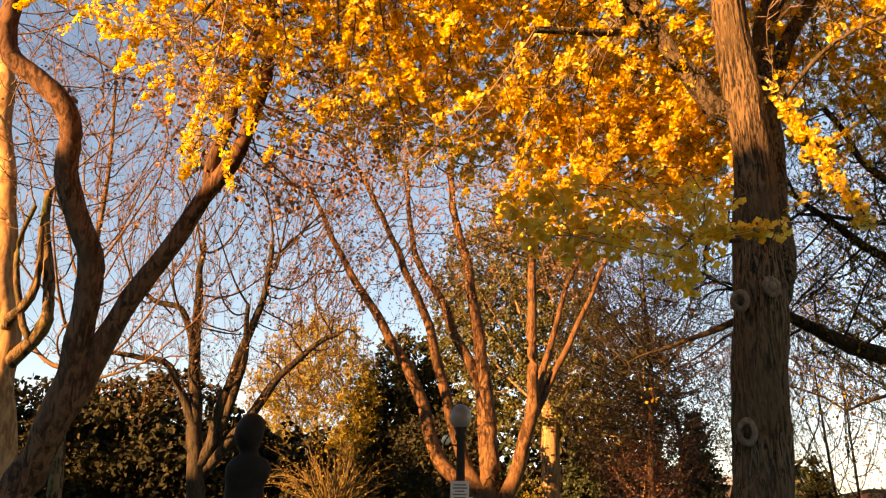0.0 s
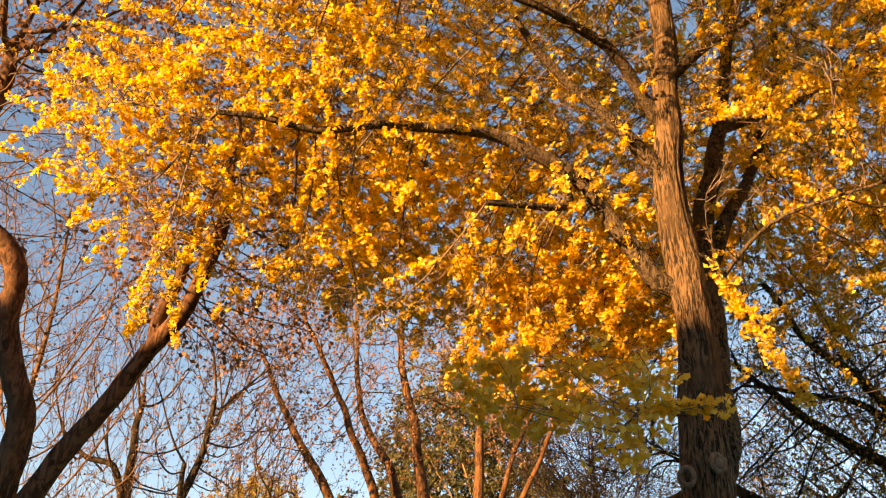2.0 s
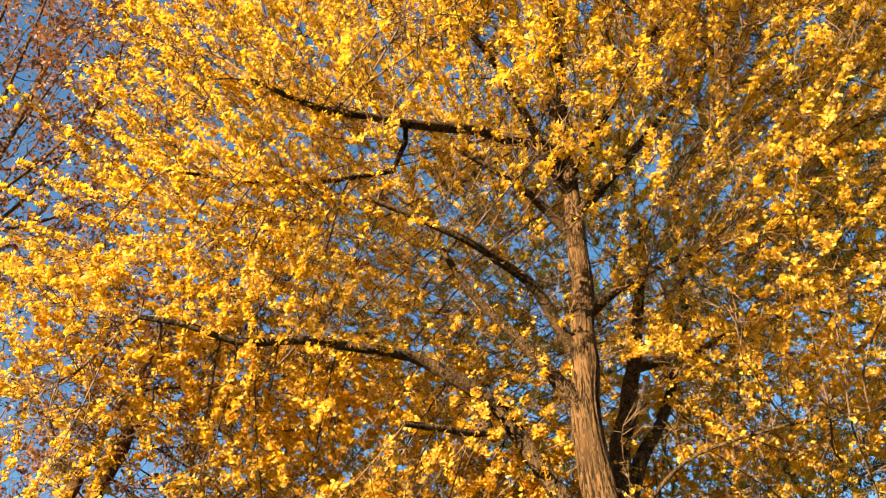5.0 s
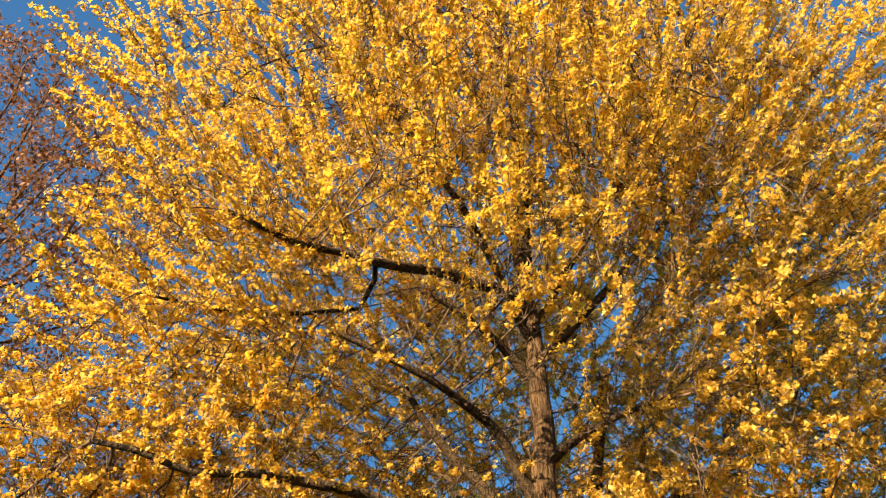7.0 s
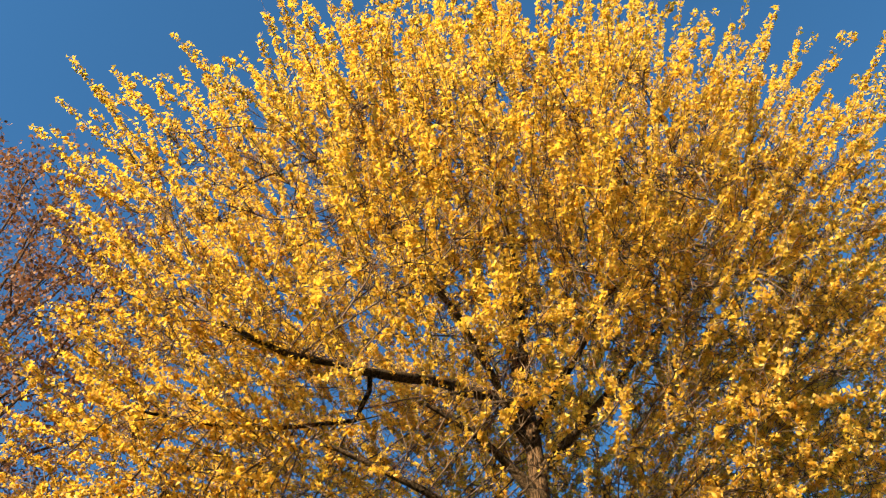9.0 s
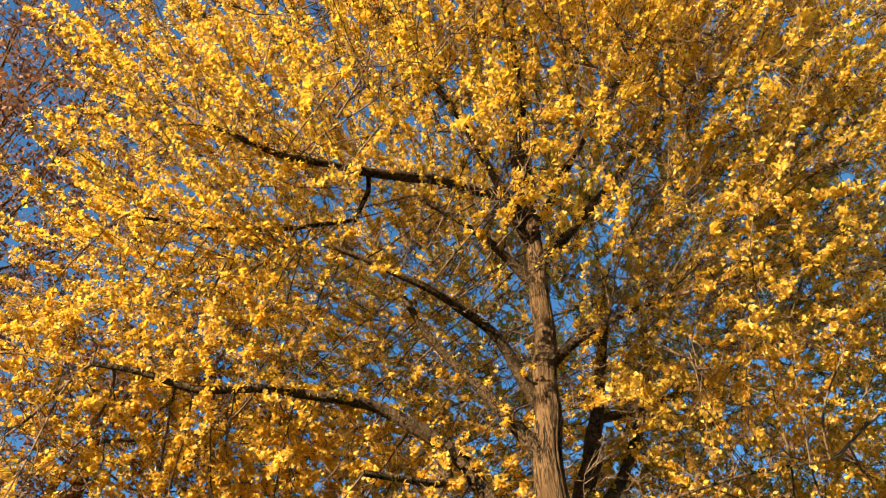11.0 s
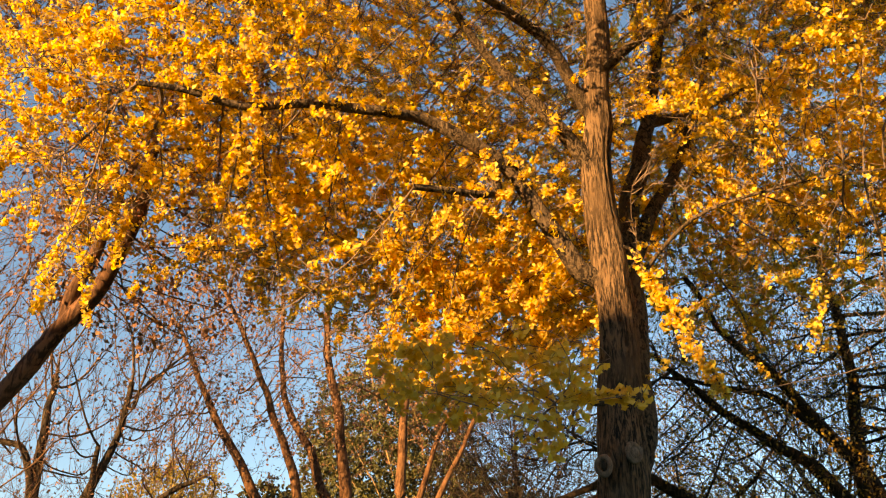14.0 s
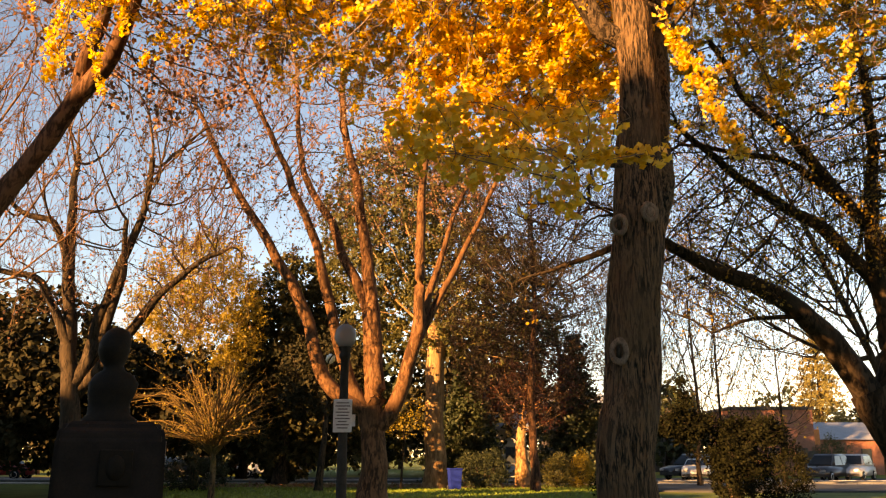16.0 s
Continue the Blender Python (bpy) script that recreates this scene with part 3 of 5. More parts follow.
LOBES = [
    ((-0.2, -0.3, 12.1), (6.2, 6.0, 5.5), 8.4),
    ((-3.4, -3.1, 12.8), (2.8, 2.6, 2.5), 1.0),
    ((2.5, -3.3, 12.6), (2.7, 2.6, 2.4), 1.5),
    ((-0.2, -3.2, 14.4), (3.6, 2.6, 2.1), 0.9),
    ((-4.6, 0.3, 8.8), (3.1, 2.4, 2.5), 1.7),
    ((-2.6, 0.7, 7.7), (2.4, 1.5, 1.4), 1.1),
    ((3.8, -0.4, 8.7), (3.0, 2.3, 1.9), 1.9),
    ((-2.5, 2.2, 9.0), (4.0, 2.0, 2.6), 1.9),
    ((0.0, 3.0, 11.5), (5.4, 3.0, 4.4), 3.6),
    ((-1.5, 0.0, 6.5), (1.3, 0.9, 0.8), 0.9),
    ((-1.0, 1.2, 6.6), (1.3, 0.7, 0.95), 0.9),
    ((-1.15, -1.8, 4.25), (1.3, 0.6, 0.48), 0.5),
    ((-1.3, 0.8, 5.65), (1.3, 0.6, 0.6), 0.6),
    ((-3.2, 0.5, 6.2), (1.2, 0.8, 0.7), 0.4),
    ((3.3, 0.0, 6.3), (0.45, 0.6, 1.5), 0.4),
    ((4.4, -1.5, 10.8), (2.2, 2.4, 2.4), 1.5),
    ((-6.4, -0.3, 8.2), (1.4, 1.8, 1.2), 0.32),
    ((-5.9, -0.8, 6.6), (0.45, 0.6, 1.5), 0.2),
    ((3.2, 0.0, 6.9), (1.3, 1.1, 1.0), 0.2),
    ((1.6, 3.0, 9.2), (3.6, 2.0, 3.0), 2.8),
    ((3.6, 0.6, 10.4), (2.6, 2.6, 2.5), 1.4),
]
CROWN = np.array((0.1, -0.2, 8.2))


def outward(q):
    """High twigs run straight out and up from the middle of the crown."""
    return unit(q - CROWN) * np.clip((q[:, 2:] - 8.0) / 3.0, 0, 1) * 0.8 + np.array((0, 0, 0.12))


def airy(q):
    """The crown is thin low in front of the trunk."""
    s = -(q[:, 0] + q[:, 1]) / 1.414
    z = q[:, 2] - 0.22 * s
    gap = (abs(q[:, 0] - q[:, 1]) / 1.414 < 1.0) & (s > 0) & (s < 6.5) & (z > 5.4) & (z < 9.0)
    side = (q[:, 0] - q[:, 1]) / 1.414
    gap |= (abs(side) < 0.5) & (s > 0.1) & (s < 7.5) & (z >= 9.0) & (z < 12.2)
    gap |= (side > -2.6) & (side < -0.9) & (s > 0.7) & (s < 5.5) & (z > 5.2) & (z < 7.4) & (np.sin(q[:, 0] * 91.7 + q[:, 1] * 53.3) > -0.4)
    return ~(gap | (before_trunk(q) & (np.sin(q[:, 0] * 71.3 + q[:, 2] * 37.1) > -0.7)) | ((q[:, 2] < 8.5) & (q[:, 2] > 7.0) & (q[:, 1] < -0.6) & (q[:, 0] < 1.0) & (q[:, 0] > -3.4)))


def before_trunk(q):
    """The open wedge on the lawn side, where the bare trunk shows through."""
    way = np.arctan2(q[:, 0] + 2.0, q[:, 1] + 8.9) - 0.235
    climb = (q[:, 2] - 1.4) / np.hypot(q[:, 0] + 2.0, q[:, 1] + 8.9)
    return (abs(way) < 0.042) & (q[:, 1] < -0.1) & (climb > 0.42) & (climb < 1.2)


gp, gd, gr, rng = build_tree(ginkgo, GINKGO, LOBES, 20900, 0.22, 3.0, 0.26, M_GINKGO_BARK, M_TWIG, 11, 0.0045, outward, 0.50, 2.5, 20, cap_r=0.022,
    ridged=True, open_to=airy, limb_mat=M_GINKGO_LIMB, wander=0.36)
DRAPE = curve_through(rel((2.4, 8.6, 6.4), (2.5, 8.55, 6.1), (2.8, 8.45, 5.45), (3.12, 8.4, 4.65)), 0.03)
high = np.where(gp[:, 2] < 5.3, -0.05, np.where(gp[:, 2] < 6.8, -0.5, np.clip((gp[:, 2] - 8.4) / 4.0, -0.8, 1.0)))
keep = gr < 0.014
upper = keep & (gp[:, 2] > 9.2)
lower = keep & ~upper
a, b, c = sprigs(rng, gp[lower], gd[lower], 0.78, (0.15, 1.15), high[lower] * 0.9, 0.65, 0.0035)
# long straight shoots that fan out from the crown
more = sprigs(rng, gp[upper], unit(gd[upper] * 0.3 + unit(gp[upper] - CROWN)), 0.46, (0.4, 2.1), 0.1, 0.20, 0.0035, 0.06)
a, b, c = np.vstack([a, more[0]]), np.vstack([b, more[1]]), np.vstack([c, more[2]])
more = sprigs(rng, DRAPE, np.gradient(DRAPE, axis=0), 1.6, (0.08, 0.3), -0.5, 1.2, 0.0035)
a, b, c = np.vstack([a, more[0]]), np.vstack([b, more[1]]), np.vstack([c, more[2]])
# twigs of the low spray that cross the trunk, and the leafy foot of the lowest limb
own = [curve_through(GINKGO[k][0], 0.03)[1:] for k in (14, 15)] + [curve_through(GINKGO[3][0], 0.05)[8:36]]
for q, per, ln in zip(own, (1.1, 0.9, 1.6), ((0.03, 0.08), (0.03, 0.08), (0.08, 0.32))):
    more = sprigs(rng, q, np.gradient(q, axis=0), per, ln, -0.2, 1.6, 0.0035)
    a, b, c = np.vstack([a, more[0]]), np.vstack([b, more[1]]), np.vstack([c, more[2]])
# leafy spurs along the limbs
for pts, r0, r1 in GINKGO[1:]:
    q = curve_through(pts, 0.09)[4:]
    more = sprigs(rng, q, np.gradient(q, axis=0), 1.5 if q[-1, 2] > 8.5 else 0.9, (0.1, 0.55), 0.0, 2.5, 0.0035)
    a, b, c = np.vstack([a, more[0]]), np.vstack([b, more[1]]), np.vstack([c, more[2]])
# fuller tufts in the low front spray and in the bright cluster beside the trunk
for centre, half, per, ln in (((-1.1, -1.75, 4.25), (1.6, 0.8, 0.65), 1.8, (0.15, 0.55)), ((-1.0, 1.1, 6.5), (1.4, 0.9, 1.0), 0.9, (0.2, 0.6))):
    near = (np.linalg.norm((gp - np.array(centre)) / np.array(half), axis=1) < 1) & (gr < 0.03)
    more = sprigs(rng, gp[near], gd[near], per, ln, -0.35, 0.8, 0.0035)
    a, b, c = np.vstack([a, more[0]]), np.vstack([b, more[1]]), np.vstack([c, more[2]])
top = gp[:, 2] > 13.5
more = sprigs(rng, gp[top], unit(gp[top] - CROWN), 0.10, (1.2, 2.6), 0.3, 0.16, 0.0035, 0.05)
a, b, c = np.vstack([a, more[0]]), np.vstack([b, more[1]]), np.vstack([c, more[2]])
# low shoots stay above the open space under the crown, but for one spray in front and one hanging beside
spray = np.linalg.norm((c - np.array((-1.15, -1.75, 4.25))) / np.array((1.5, 0.9, 0.62)), axis=1) < 1
spray &= c[:, 0] < -0.62
spray &= abs((c[:, 2] + 0.22 * c[:, 0] + 0.1 * c[:, 1]) % 0.27 - 0.135) < 0.062
hanging = (((c[:, 0] > 2.4) & (c[:, 2] > 5.1 + rng.exponential(0.8, len(c)))) | ((abs(c[:, 0] + 5.9) < 0.28) & (c[:, 2] > 5.3))) & (rng.random(len(c)) < np.where(c[:, 0] > 0, 0.3, 0.6))
floor_z = np.interp(c[:, 0], (-6, -4.6, -3.4, -2.4, -1.6, -0.9, 0.2, 0.5, 1.0, 1.75, 2.7, 4.0), (6.95, 6.75, 6.2, 6.1, 6.2, 6.25, 6.15, 6.7, 7.0, 7.2, 6.8, 6.4))
drape = (c[:, 1] > -1.0) & (c[:, 1] < 0.1) & (abs(c[:, 0] - 0.5 - (5.9 - c[:, 2]) * 0.46) < 0.16) & (c[:, 2] > 4.55) & (c[:, 2] < 6.6)
close = np.zeros(len(c), bool)
for q, wide in zip(own, (0.09, 0.09, 0.33)):
    close |= np.array([np.linalg.norm(q - p, axis=1).min() < wide if abs(p[2] - 5.5) < 2.2 else False for p in c])
stay = drape | close | (c[:, 2] > floor_z + rng.exponential(0.35, len(c))) | spray | hanging | ((c[:, 1] > 0.1) & (c[:, 0] < 0.1) & (c[:, 0] > -2.7) & (c[:, 2] > 5.15 + rng.exponential(0.2, len(c))))
sunward = -(c[:, 0] + c[:, 1]) / 1.414
stay &= ~((abs(c[:, 0] - c[:, 1]) < 0.6) & (sunward > 0.1) & (sunward < 7.5) & (abs(c[:, 2] - 0.22 * sunward - 10.2) < 2.0) & (rng.random(len(c)) < 0.7))
stay &= ~((before_trunk(c) | before_trunk(b)) & (rng.random(len(c)) < 0.72))
a, b, c = a[stay], b[stay], c[stay]
v, f = sprig_mesh(a, b, c, np.where(a[:, 2:] > 9.0, 0.0075, 0.0045))
put("shoot_network", mesh_from("shoot_network", v, f), M_TWIG, ginkgo, "", "stuff")
# short crooked spurs
n = rng.poisson(2.4, len(gp))
i = np.repeat(np.arange(len(gp)), n)
i = i[gp[i, 2] > 5.6]
d = unit(gd[i] * 0.5 + rng.normal(0, 0.8, (len(i), 3)))
p = gp[i] + gd[i] * rng.uniform(-0.2, 0.0, (len(i), 1))
e = p + d * rng.uniform(0.12, 0.48, (len(i), 1))
s = unit(np.cross(d, np.tile((0.3, 0.8, 0.52), (len(d), 1)))) * 0.0075
u = np.cross(d, s)
v = np.stack([p + s, p - 0.5 * s + 0.87 * u, p - 0.5 * s - 0.87 * u, e], 1).reshape(-1, 3)
f = (np.arange(len(d))[:, None, None] * 4 + np.array([(0, 1, 3), (1, 2, 3), (2, 0, 3)])[None]).reshape(-1, 3)
put("spur_network", mesh_from("spur_network", v, f), M_TWIG, ginkgo, "", "stuff")


def leaf_along(rng, a, b, c, per_m, droop, size, shape, out=0.05, tuft=3, level=0.0):
    """Tufts of leaves along shoots."""
    ln = np.linalg.norm(c - a, axis=1)
    n = np.maximum(1, rng.poisson(ln * per_m / tuft))
    i = np.repeat(np.arange(len(a)), n)
    s = rng.random((len(i), 1)) ** 0.85
    p = np.where(s < 0.5, a[i] + (b[i] - a[i]) * s * 2, b[i] + (c[i] - b[i]) * (s * 2 - 1))
    p, i = np.repeat(p, tuft, 0), np.repeat(i, tuft)
    ax = unit(c[i] - a[i])
    d = unit((rng.normal(0, 1, p.shape) + ax * 0.3 + np.array((0, 0, -droop))) * (1, 1, 1 - level))
    nrm = rng.normal(0, 1 - 0.5 * level, p.shape) + np.array((-0.3, -0.3, 0.7 + 0.3 * level))
    return leaves(rng, p + d * out * rng.uniform(0.3, 1.3, (len(p), 1)), d, nrm, rng.uniform(size[0], size[1], len(p)), shape)


# the inner shoots are mostly bare
inner = (np.hypot(a[:, 0], a[:, 1] + 0.3) < 2.4) & (a[:, 2] > 7.0) & (a[:, 2] < 13.0)
full = ~inner | (rng.random(len(a)) < 0.55)
a, b, c = a[full], b[full], c[full]
low = a[:, 2] < 8.6
front = (a[:, 1] < -0.6) & (a[:, 2] < 5.4)
for some, shape in ((low & ~front, "fan"), (~low, "small_fan")):
    v, f = leaf_along(rng, a[some], b[some], c[some], 112 if shape == "fan" else 82, 0.45, (0.030, 0.058) if shape == "fan" else (0.033, 0.067), shape, 0.035 if shape == "fan" else 0.022, 6, 0.0 if shape == "fan" else 0.4)
    put("foliage", mesh_from("foliage", v, f), M_GINKGO_LEAF, ginkgo, "golden fan-shaped leaves", "stuff", False)
v, f = leaf_along(rng, a[front], b[front], c[front], 70, 0.45, (0.045, 0.078), "fan", 0.045, 4)
put("foliage", mesh_from("foliage", v, f), M_GINKGO_LEAF, ginkgo, "large fan-shaped leaves in shade", "stuff", False)


def scar(parent, x, y, z, turn, wide, tall, hollow=True):
    """A healed ring of bark round a dark ball, coloured as a hollow's shade."""
    bm = bmesh.new()
    big, ring = 22, 8
    rows = []
    for i in range(big):
        g = 2 * math.pi * i / big
        rr = []
        for j in range(ring):
            h = 2 * math.pi * j / ring
            q = 1 + 0.36 * math.cos(h)
            rr.append(bm.verts.new((math.cos(g) * wide * q * 0.62, -0.024 - 0.026 * math.sin(h) * (1 + 0.3 * math.sin(5 * g)), math.sin(g) * tall * q * 0.68 * (1 + 0.06 * math.sin(3 * g + x * 9)))))
        rows.append(rr)
    for i in range(big):
        for j in range(ring):
            bm.faces.new((rows[i][j], rows[(i + 1) % big][j], rows[(i + 1) % big][(j + 1) % ring], rows[i][(j + 1) % ring]))
    ob = part("branch_scar", bm, M_SCAR, parent, "pale healed ring of bark round a hollow", True)
    ob.matrix_basis = pose(x, y, z, 0, 0, turn)
    if not hollow:
        plug = part("healed_wood", ball((0, 0, 0), (wide * 0.5, 0.035, tall * 0.52), 16, 8), M_SCAR, ob, "closed disc of healed wood", True)
        plug.matrix_basis = pose(0, -0.022, 0)
        return ob
    # No real hole: a solid ball whose dark colour is the shade inside.
    hole = part("hollow", ball((0, 0, 0), (wide * 0.20, 0.04, tall * 0.45), 12, 8), M_SHADE_WOOD, ob, "solid dark ball coloured as the shade of a hollow", True)
    hole.matrix_basis = pose(0, -0.02, 0)
    return ob


def ball(at, half, u=16, w=10):
    bm = bmesh.new()
    bmesh.ops.create_uvsphere(bm, u_segments=u, v_segments=w, radius=1, matrix=Matrix.LocRotScale(at, None, half))
    return bm


scar(ginkgo, -0.17, -0.30, 3.93, -18, 0.115, 0.13)
scar(ginkgo, 0.14, -0.30, 4.07, 22, 0.125, 0.125, False)
scar(ginkgo, -0.22, -0.27, 2.62, -24, 0.12, 0.155)


# ---- other trees ----
def simple_tree(name, label, at, limbs, lobes, count, step, reach, near, bark_mat, twig_mat, seed, **kw):
    """limbs and lobes are given in the place; the tree stands at its foot."""
    t = thing(name, label, "tree", at)
    off = np.array(at)
    return (t, *build_tree(t, [([tuple(np.array(p) - off) for p in pts], r0, r1) for pts, r0, r1 in limbs],
                           [(tuple(np.array(cc) - off), s, q) for cc, s, q in lobes], count, step, reach, near, bark_mat, twig_mat, seed, **kw))


def fuzz(t, rng, P, D, per, length, lift, spread, r, mat, name="fine_twig_network"):
    a, b, c = sprigs(rng, P, D, per, length, lift, spread)
    v, f = sprig_mesh(a, b, c, r)
    put(name, mesh_from(name, v, f), mat, t, "", "stuff")
    return a, b, c


def foliage(t, rng, a, b, c, per_m, droop, size, shape, mat, label="", out=0.05, tuft=1):
    v, f = leaf_along(rng, a, b, c, per_m, droop, size, shape, out, tuft)
    put("foliage", mesh_from("foliage", v, f), mat, t, label, "stuff", False)


# dark two-limbed tree with russet leaves
t, P, D, R, rng = simple_tree("russet_tree", "leaning forked tree with sparse russet leaves", (-8.0, 11.5, 0), [
    ([(-8.0, 11.5, -0.1), (-7.9, 11.5, 1.2), (-7.7, 11.5, 2.2)], 0.36, 0.30),
    ([(-7.69, 11.5, 2.2), (-6.9, 11.4, 3.34), (-6.26, 11.3, 4.63), (-5.58, 11.25, 5.72), (-5.11, 11.2, 6.57), (-4.52, 11.1, 7.24), (-4.36, 11.0, 8.0), (-4.4, 11.2, 9.6)], 0.22, 0.09),
    ([(-5.12, 11.2, 6.58), (-5.09, 11.3, 7.18), (-4.97, 11.4, 7.9), (-4.8, 11.6, 9.5)], 0.115, 0.06),
    ([(-7.6, 11.5, 2.2), (-7.02, 11.3, 3.5), (-6.73, 11.1, 4.6), (-6.76, 10.9, 5.45), (-7.02, 10.64, 6.43), (-7.09, 10.43, 7.43), (-7.58, 10.2, 8.0), (-8.0, 10.0, 8.8), (-7.8, 10.0, 11.5)], 0.24, 0.12),
], [((-4.2, 12.0, 9.4), (2.6, 2.6, 3.0), 1.4), ((-7.1, 8.8, 13.8), (3.3, 3.3, 4.4), 4)], 3700, 0.2, 4.0, 0.30, M_PLANE_BARK, M_SHADE_TWIG, 21, tip=0.006, power=1.95, cap_r=0.05)
k = R < 0.015
a, b, c = fuzz(t, rng, P[k], D[k], 1.2, (0.25, 0.8), 0.15, 0.6, 0.004, M_FINE)
foliage(t, rng, a, b, c, 12, 0.7, (0.06, 0.115), "leaf", M_RUSSET, "russet brown leaves", 0.06)

# bare tree further left
t, P, D, R, rng = simple_tree("bare_tree", "bare tree of many upright branches with a few leaves", (-10.8, 25.5, 0), [
    ([(-10.8, 25.5, -0.1), (-10.9, 25.5, 3.0), (-11.12, 25.5, 4.72), (-11.33, 25.5, 6.66), (-11.42, 25.5, 8.3), (-11.5, 25.5, 10.8)], 0.36, 0.09),
    ([(-11.24, 25.5, 5.77), (-11.72, 25.3, 8.28), (-12.86, 25.2, 8.82), (-13.65, 25.0, 9.55)], 0.18, 0.06),
    ([(-11.0, 25.5, 4.6), (-12.1, 25.3, 6.64), (-13.0, 25.2, 6.98), (-13.87, 25.0, 7.05)], 0.18, 0.07),
    ([(-10.9, 25.5, 3.6), (-10.48, 25.5, 4.72), (-9.89, 25.3, 6.79), (-9.09, 25.2, 8.92), (-8.98, 25.0, 10.57)], 0.24, 0.08),
    ([(-10.9, 25.5, 3.2), (-9.76, 25.5, 4.72), (-8.72, 25.3, 5.89), (-7.33, 25.2, 7.25), (-6.59, 25.0, 7.55)], 0.22, 0.07),
    ([(-10.7, 25.5, 3.9), (-10.16, 25.5, 5.06), (-9.66, 25.25, 6.59), (-9.56, 25.0, 8.5)], 0.20, 0.07),
], [((-10.6, 25.5, 10.0), (4.6, 3.5, 4.6), 3), ((-12.5, 25.5, 7.0), (3.2, 2.5, 2.0), 1), ((-8, 25.3, 7.0), (2.5, 2.0, 2.4), 1)], 3400, 0.26, 4.5, 0.36, M_DARK_BARK, M_SHADE_TWIG, 31, tip=0.010, power=1.9, cap_r=0.11, lean=(0, 0, 0.7), rise=0.5, wander=0.15)
k = R < 0.018
a, b, c = fuzz(t, rng, P[k], D[k], 1.1, (0.4, 1.2), 0.7, 0.40, 0.007, M_SHADE_TWIG)
foliage(t, rng, a, b, c, 0.9, 0.7, (0.07, 0.12), "lobed", M_RUSSET, "a few brown leaves")

# many-stemmed tree in the middle of the lawn
CENTRE = [
    ([(-2.26, 29.0, -0.1), (-2.3, 29.0, 1.7), (-2.4, 29.0, 3.2)], 0.46, 0.40),
    ([(-2.6, 29.0, 3.0), (-3.96, 29.0, 4.1), (-4.7, 29.0, 6.2), (-5.56, 29.0, 8.0), (-6.84, 29.0, 10.0), (-7.73, 29.0, 11.5), (-9.1, 29.0, 14.1)], 0.30, 0.07),
    ([(-2.5, 29.0, 3.0), (-3.0, 29.0, 3.74), (-3.71, 28.76, 6.2), (-4.33, 28.5, 8.5), (-5.16, 28.3, 10.6), (-5.98, 28.0, 12.4), (-7.2, 27.8, 14.9)], 0.27, 0.07),
    ([(-2.35, 29.0, 3.1), (-2.6, 29.24, 6.27), (-3.47, 29.5, 8.3), (-3.94, 29.7, 9.6), (-4.96, 30.0, 11.4), (-5.39, 30.2, 13.5), (-5.6, 30.2, 16.0)], 0.28, 0.07),
    ([(-2.11, 29.0, 3.2), (-2.35, 29.0, 6.2), (-2.74, 29.0, 9.0), (-3.09, 29.0, 11.1), (-3.55, 29.0, 13.0), (-3.8, 29.0, 16.5)], 0.33, 0.08),
    ([(-2.2, 29.0, 2.6), (-1.75, 29.0, 2.9), (-1.05, 28.8, 4.67), (-0.83, 28.5, 6.15), (-0.76, 28.3, 9.2), (-0.67, 28.0, 11.4), (-0.3, 27.8, 15.0)], 0.31, 0.07),
    ([(-0.83, 28.6, 5.8), (-0.28, 29.4, 7.7), (0.32, 29.8, 9.9), (1.27, 30.2, 12.0)], 0.17, 0.05),
    ([(-0.9, 28.8, 5.2), (0.71, 29.0, 8.6), (1.92, 29.0, 11.1), (2.7, 29.0, 13.0)], 0.15, 0.05),
]
t, P, D, R, rng = simple_tree("many_stemmed_tree", "reddish many-stemmed tree with thin autumn leaves", (-2.26, 29.0, 0), CENTRE,
    [((-5.0, 29.0, 13.5), (6.0, 4.0, 5.5), 4), ((0.5, 29.0, 13.5), (3.5, 3.0, 4.0), 1.5), ((-8.5, 29, 10.5), (2.5, 2.5, 2.5), 0.8)], 5600, 0.27, 4.0, 0.38, M_RED_BARK, M_FINE, 41, tip=0.0095, power=1.9, cap_r=0.11, lean=(0, 0, 0.4), rise=0.55)
k = R < 0.02
a, b, c = fuzz(t, rng, P[k], D[k], 1.0, (0.4, 1.1), 0.4, 0.5, 0.0065, M_FINE)
foliage(t, rng, a, b, c, 4.5, 0.7, (0.07, 0.13), "lobed", M_RUSSET, "sparse russet leaves")

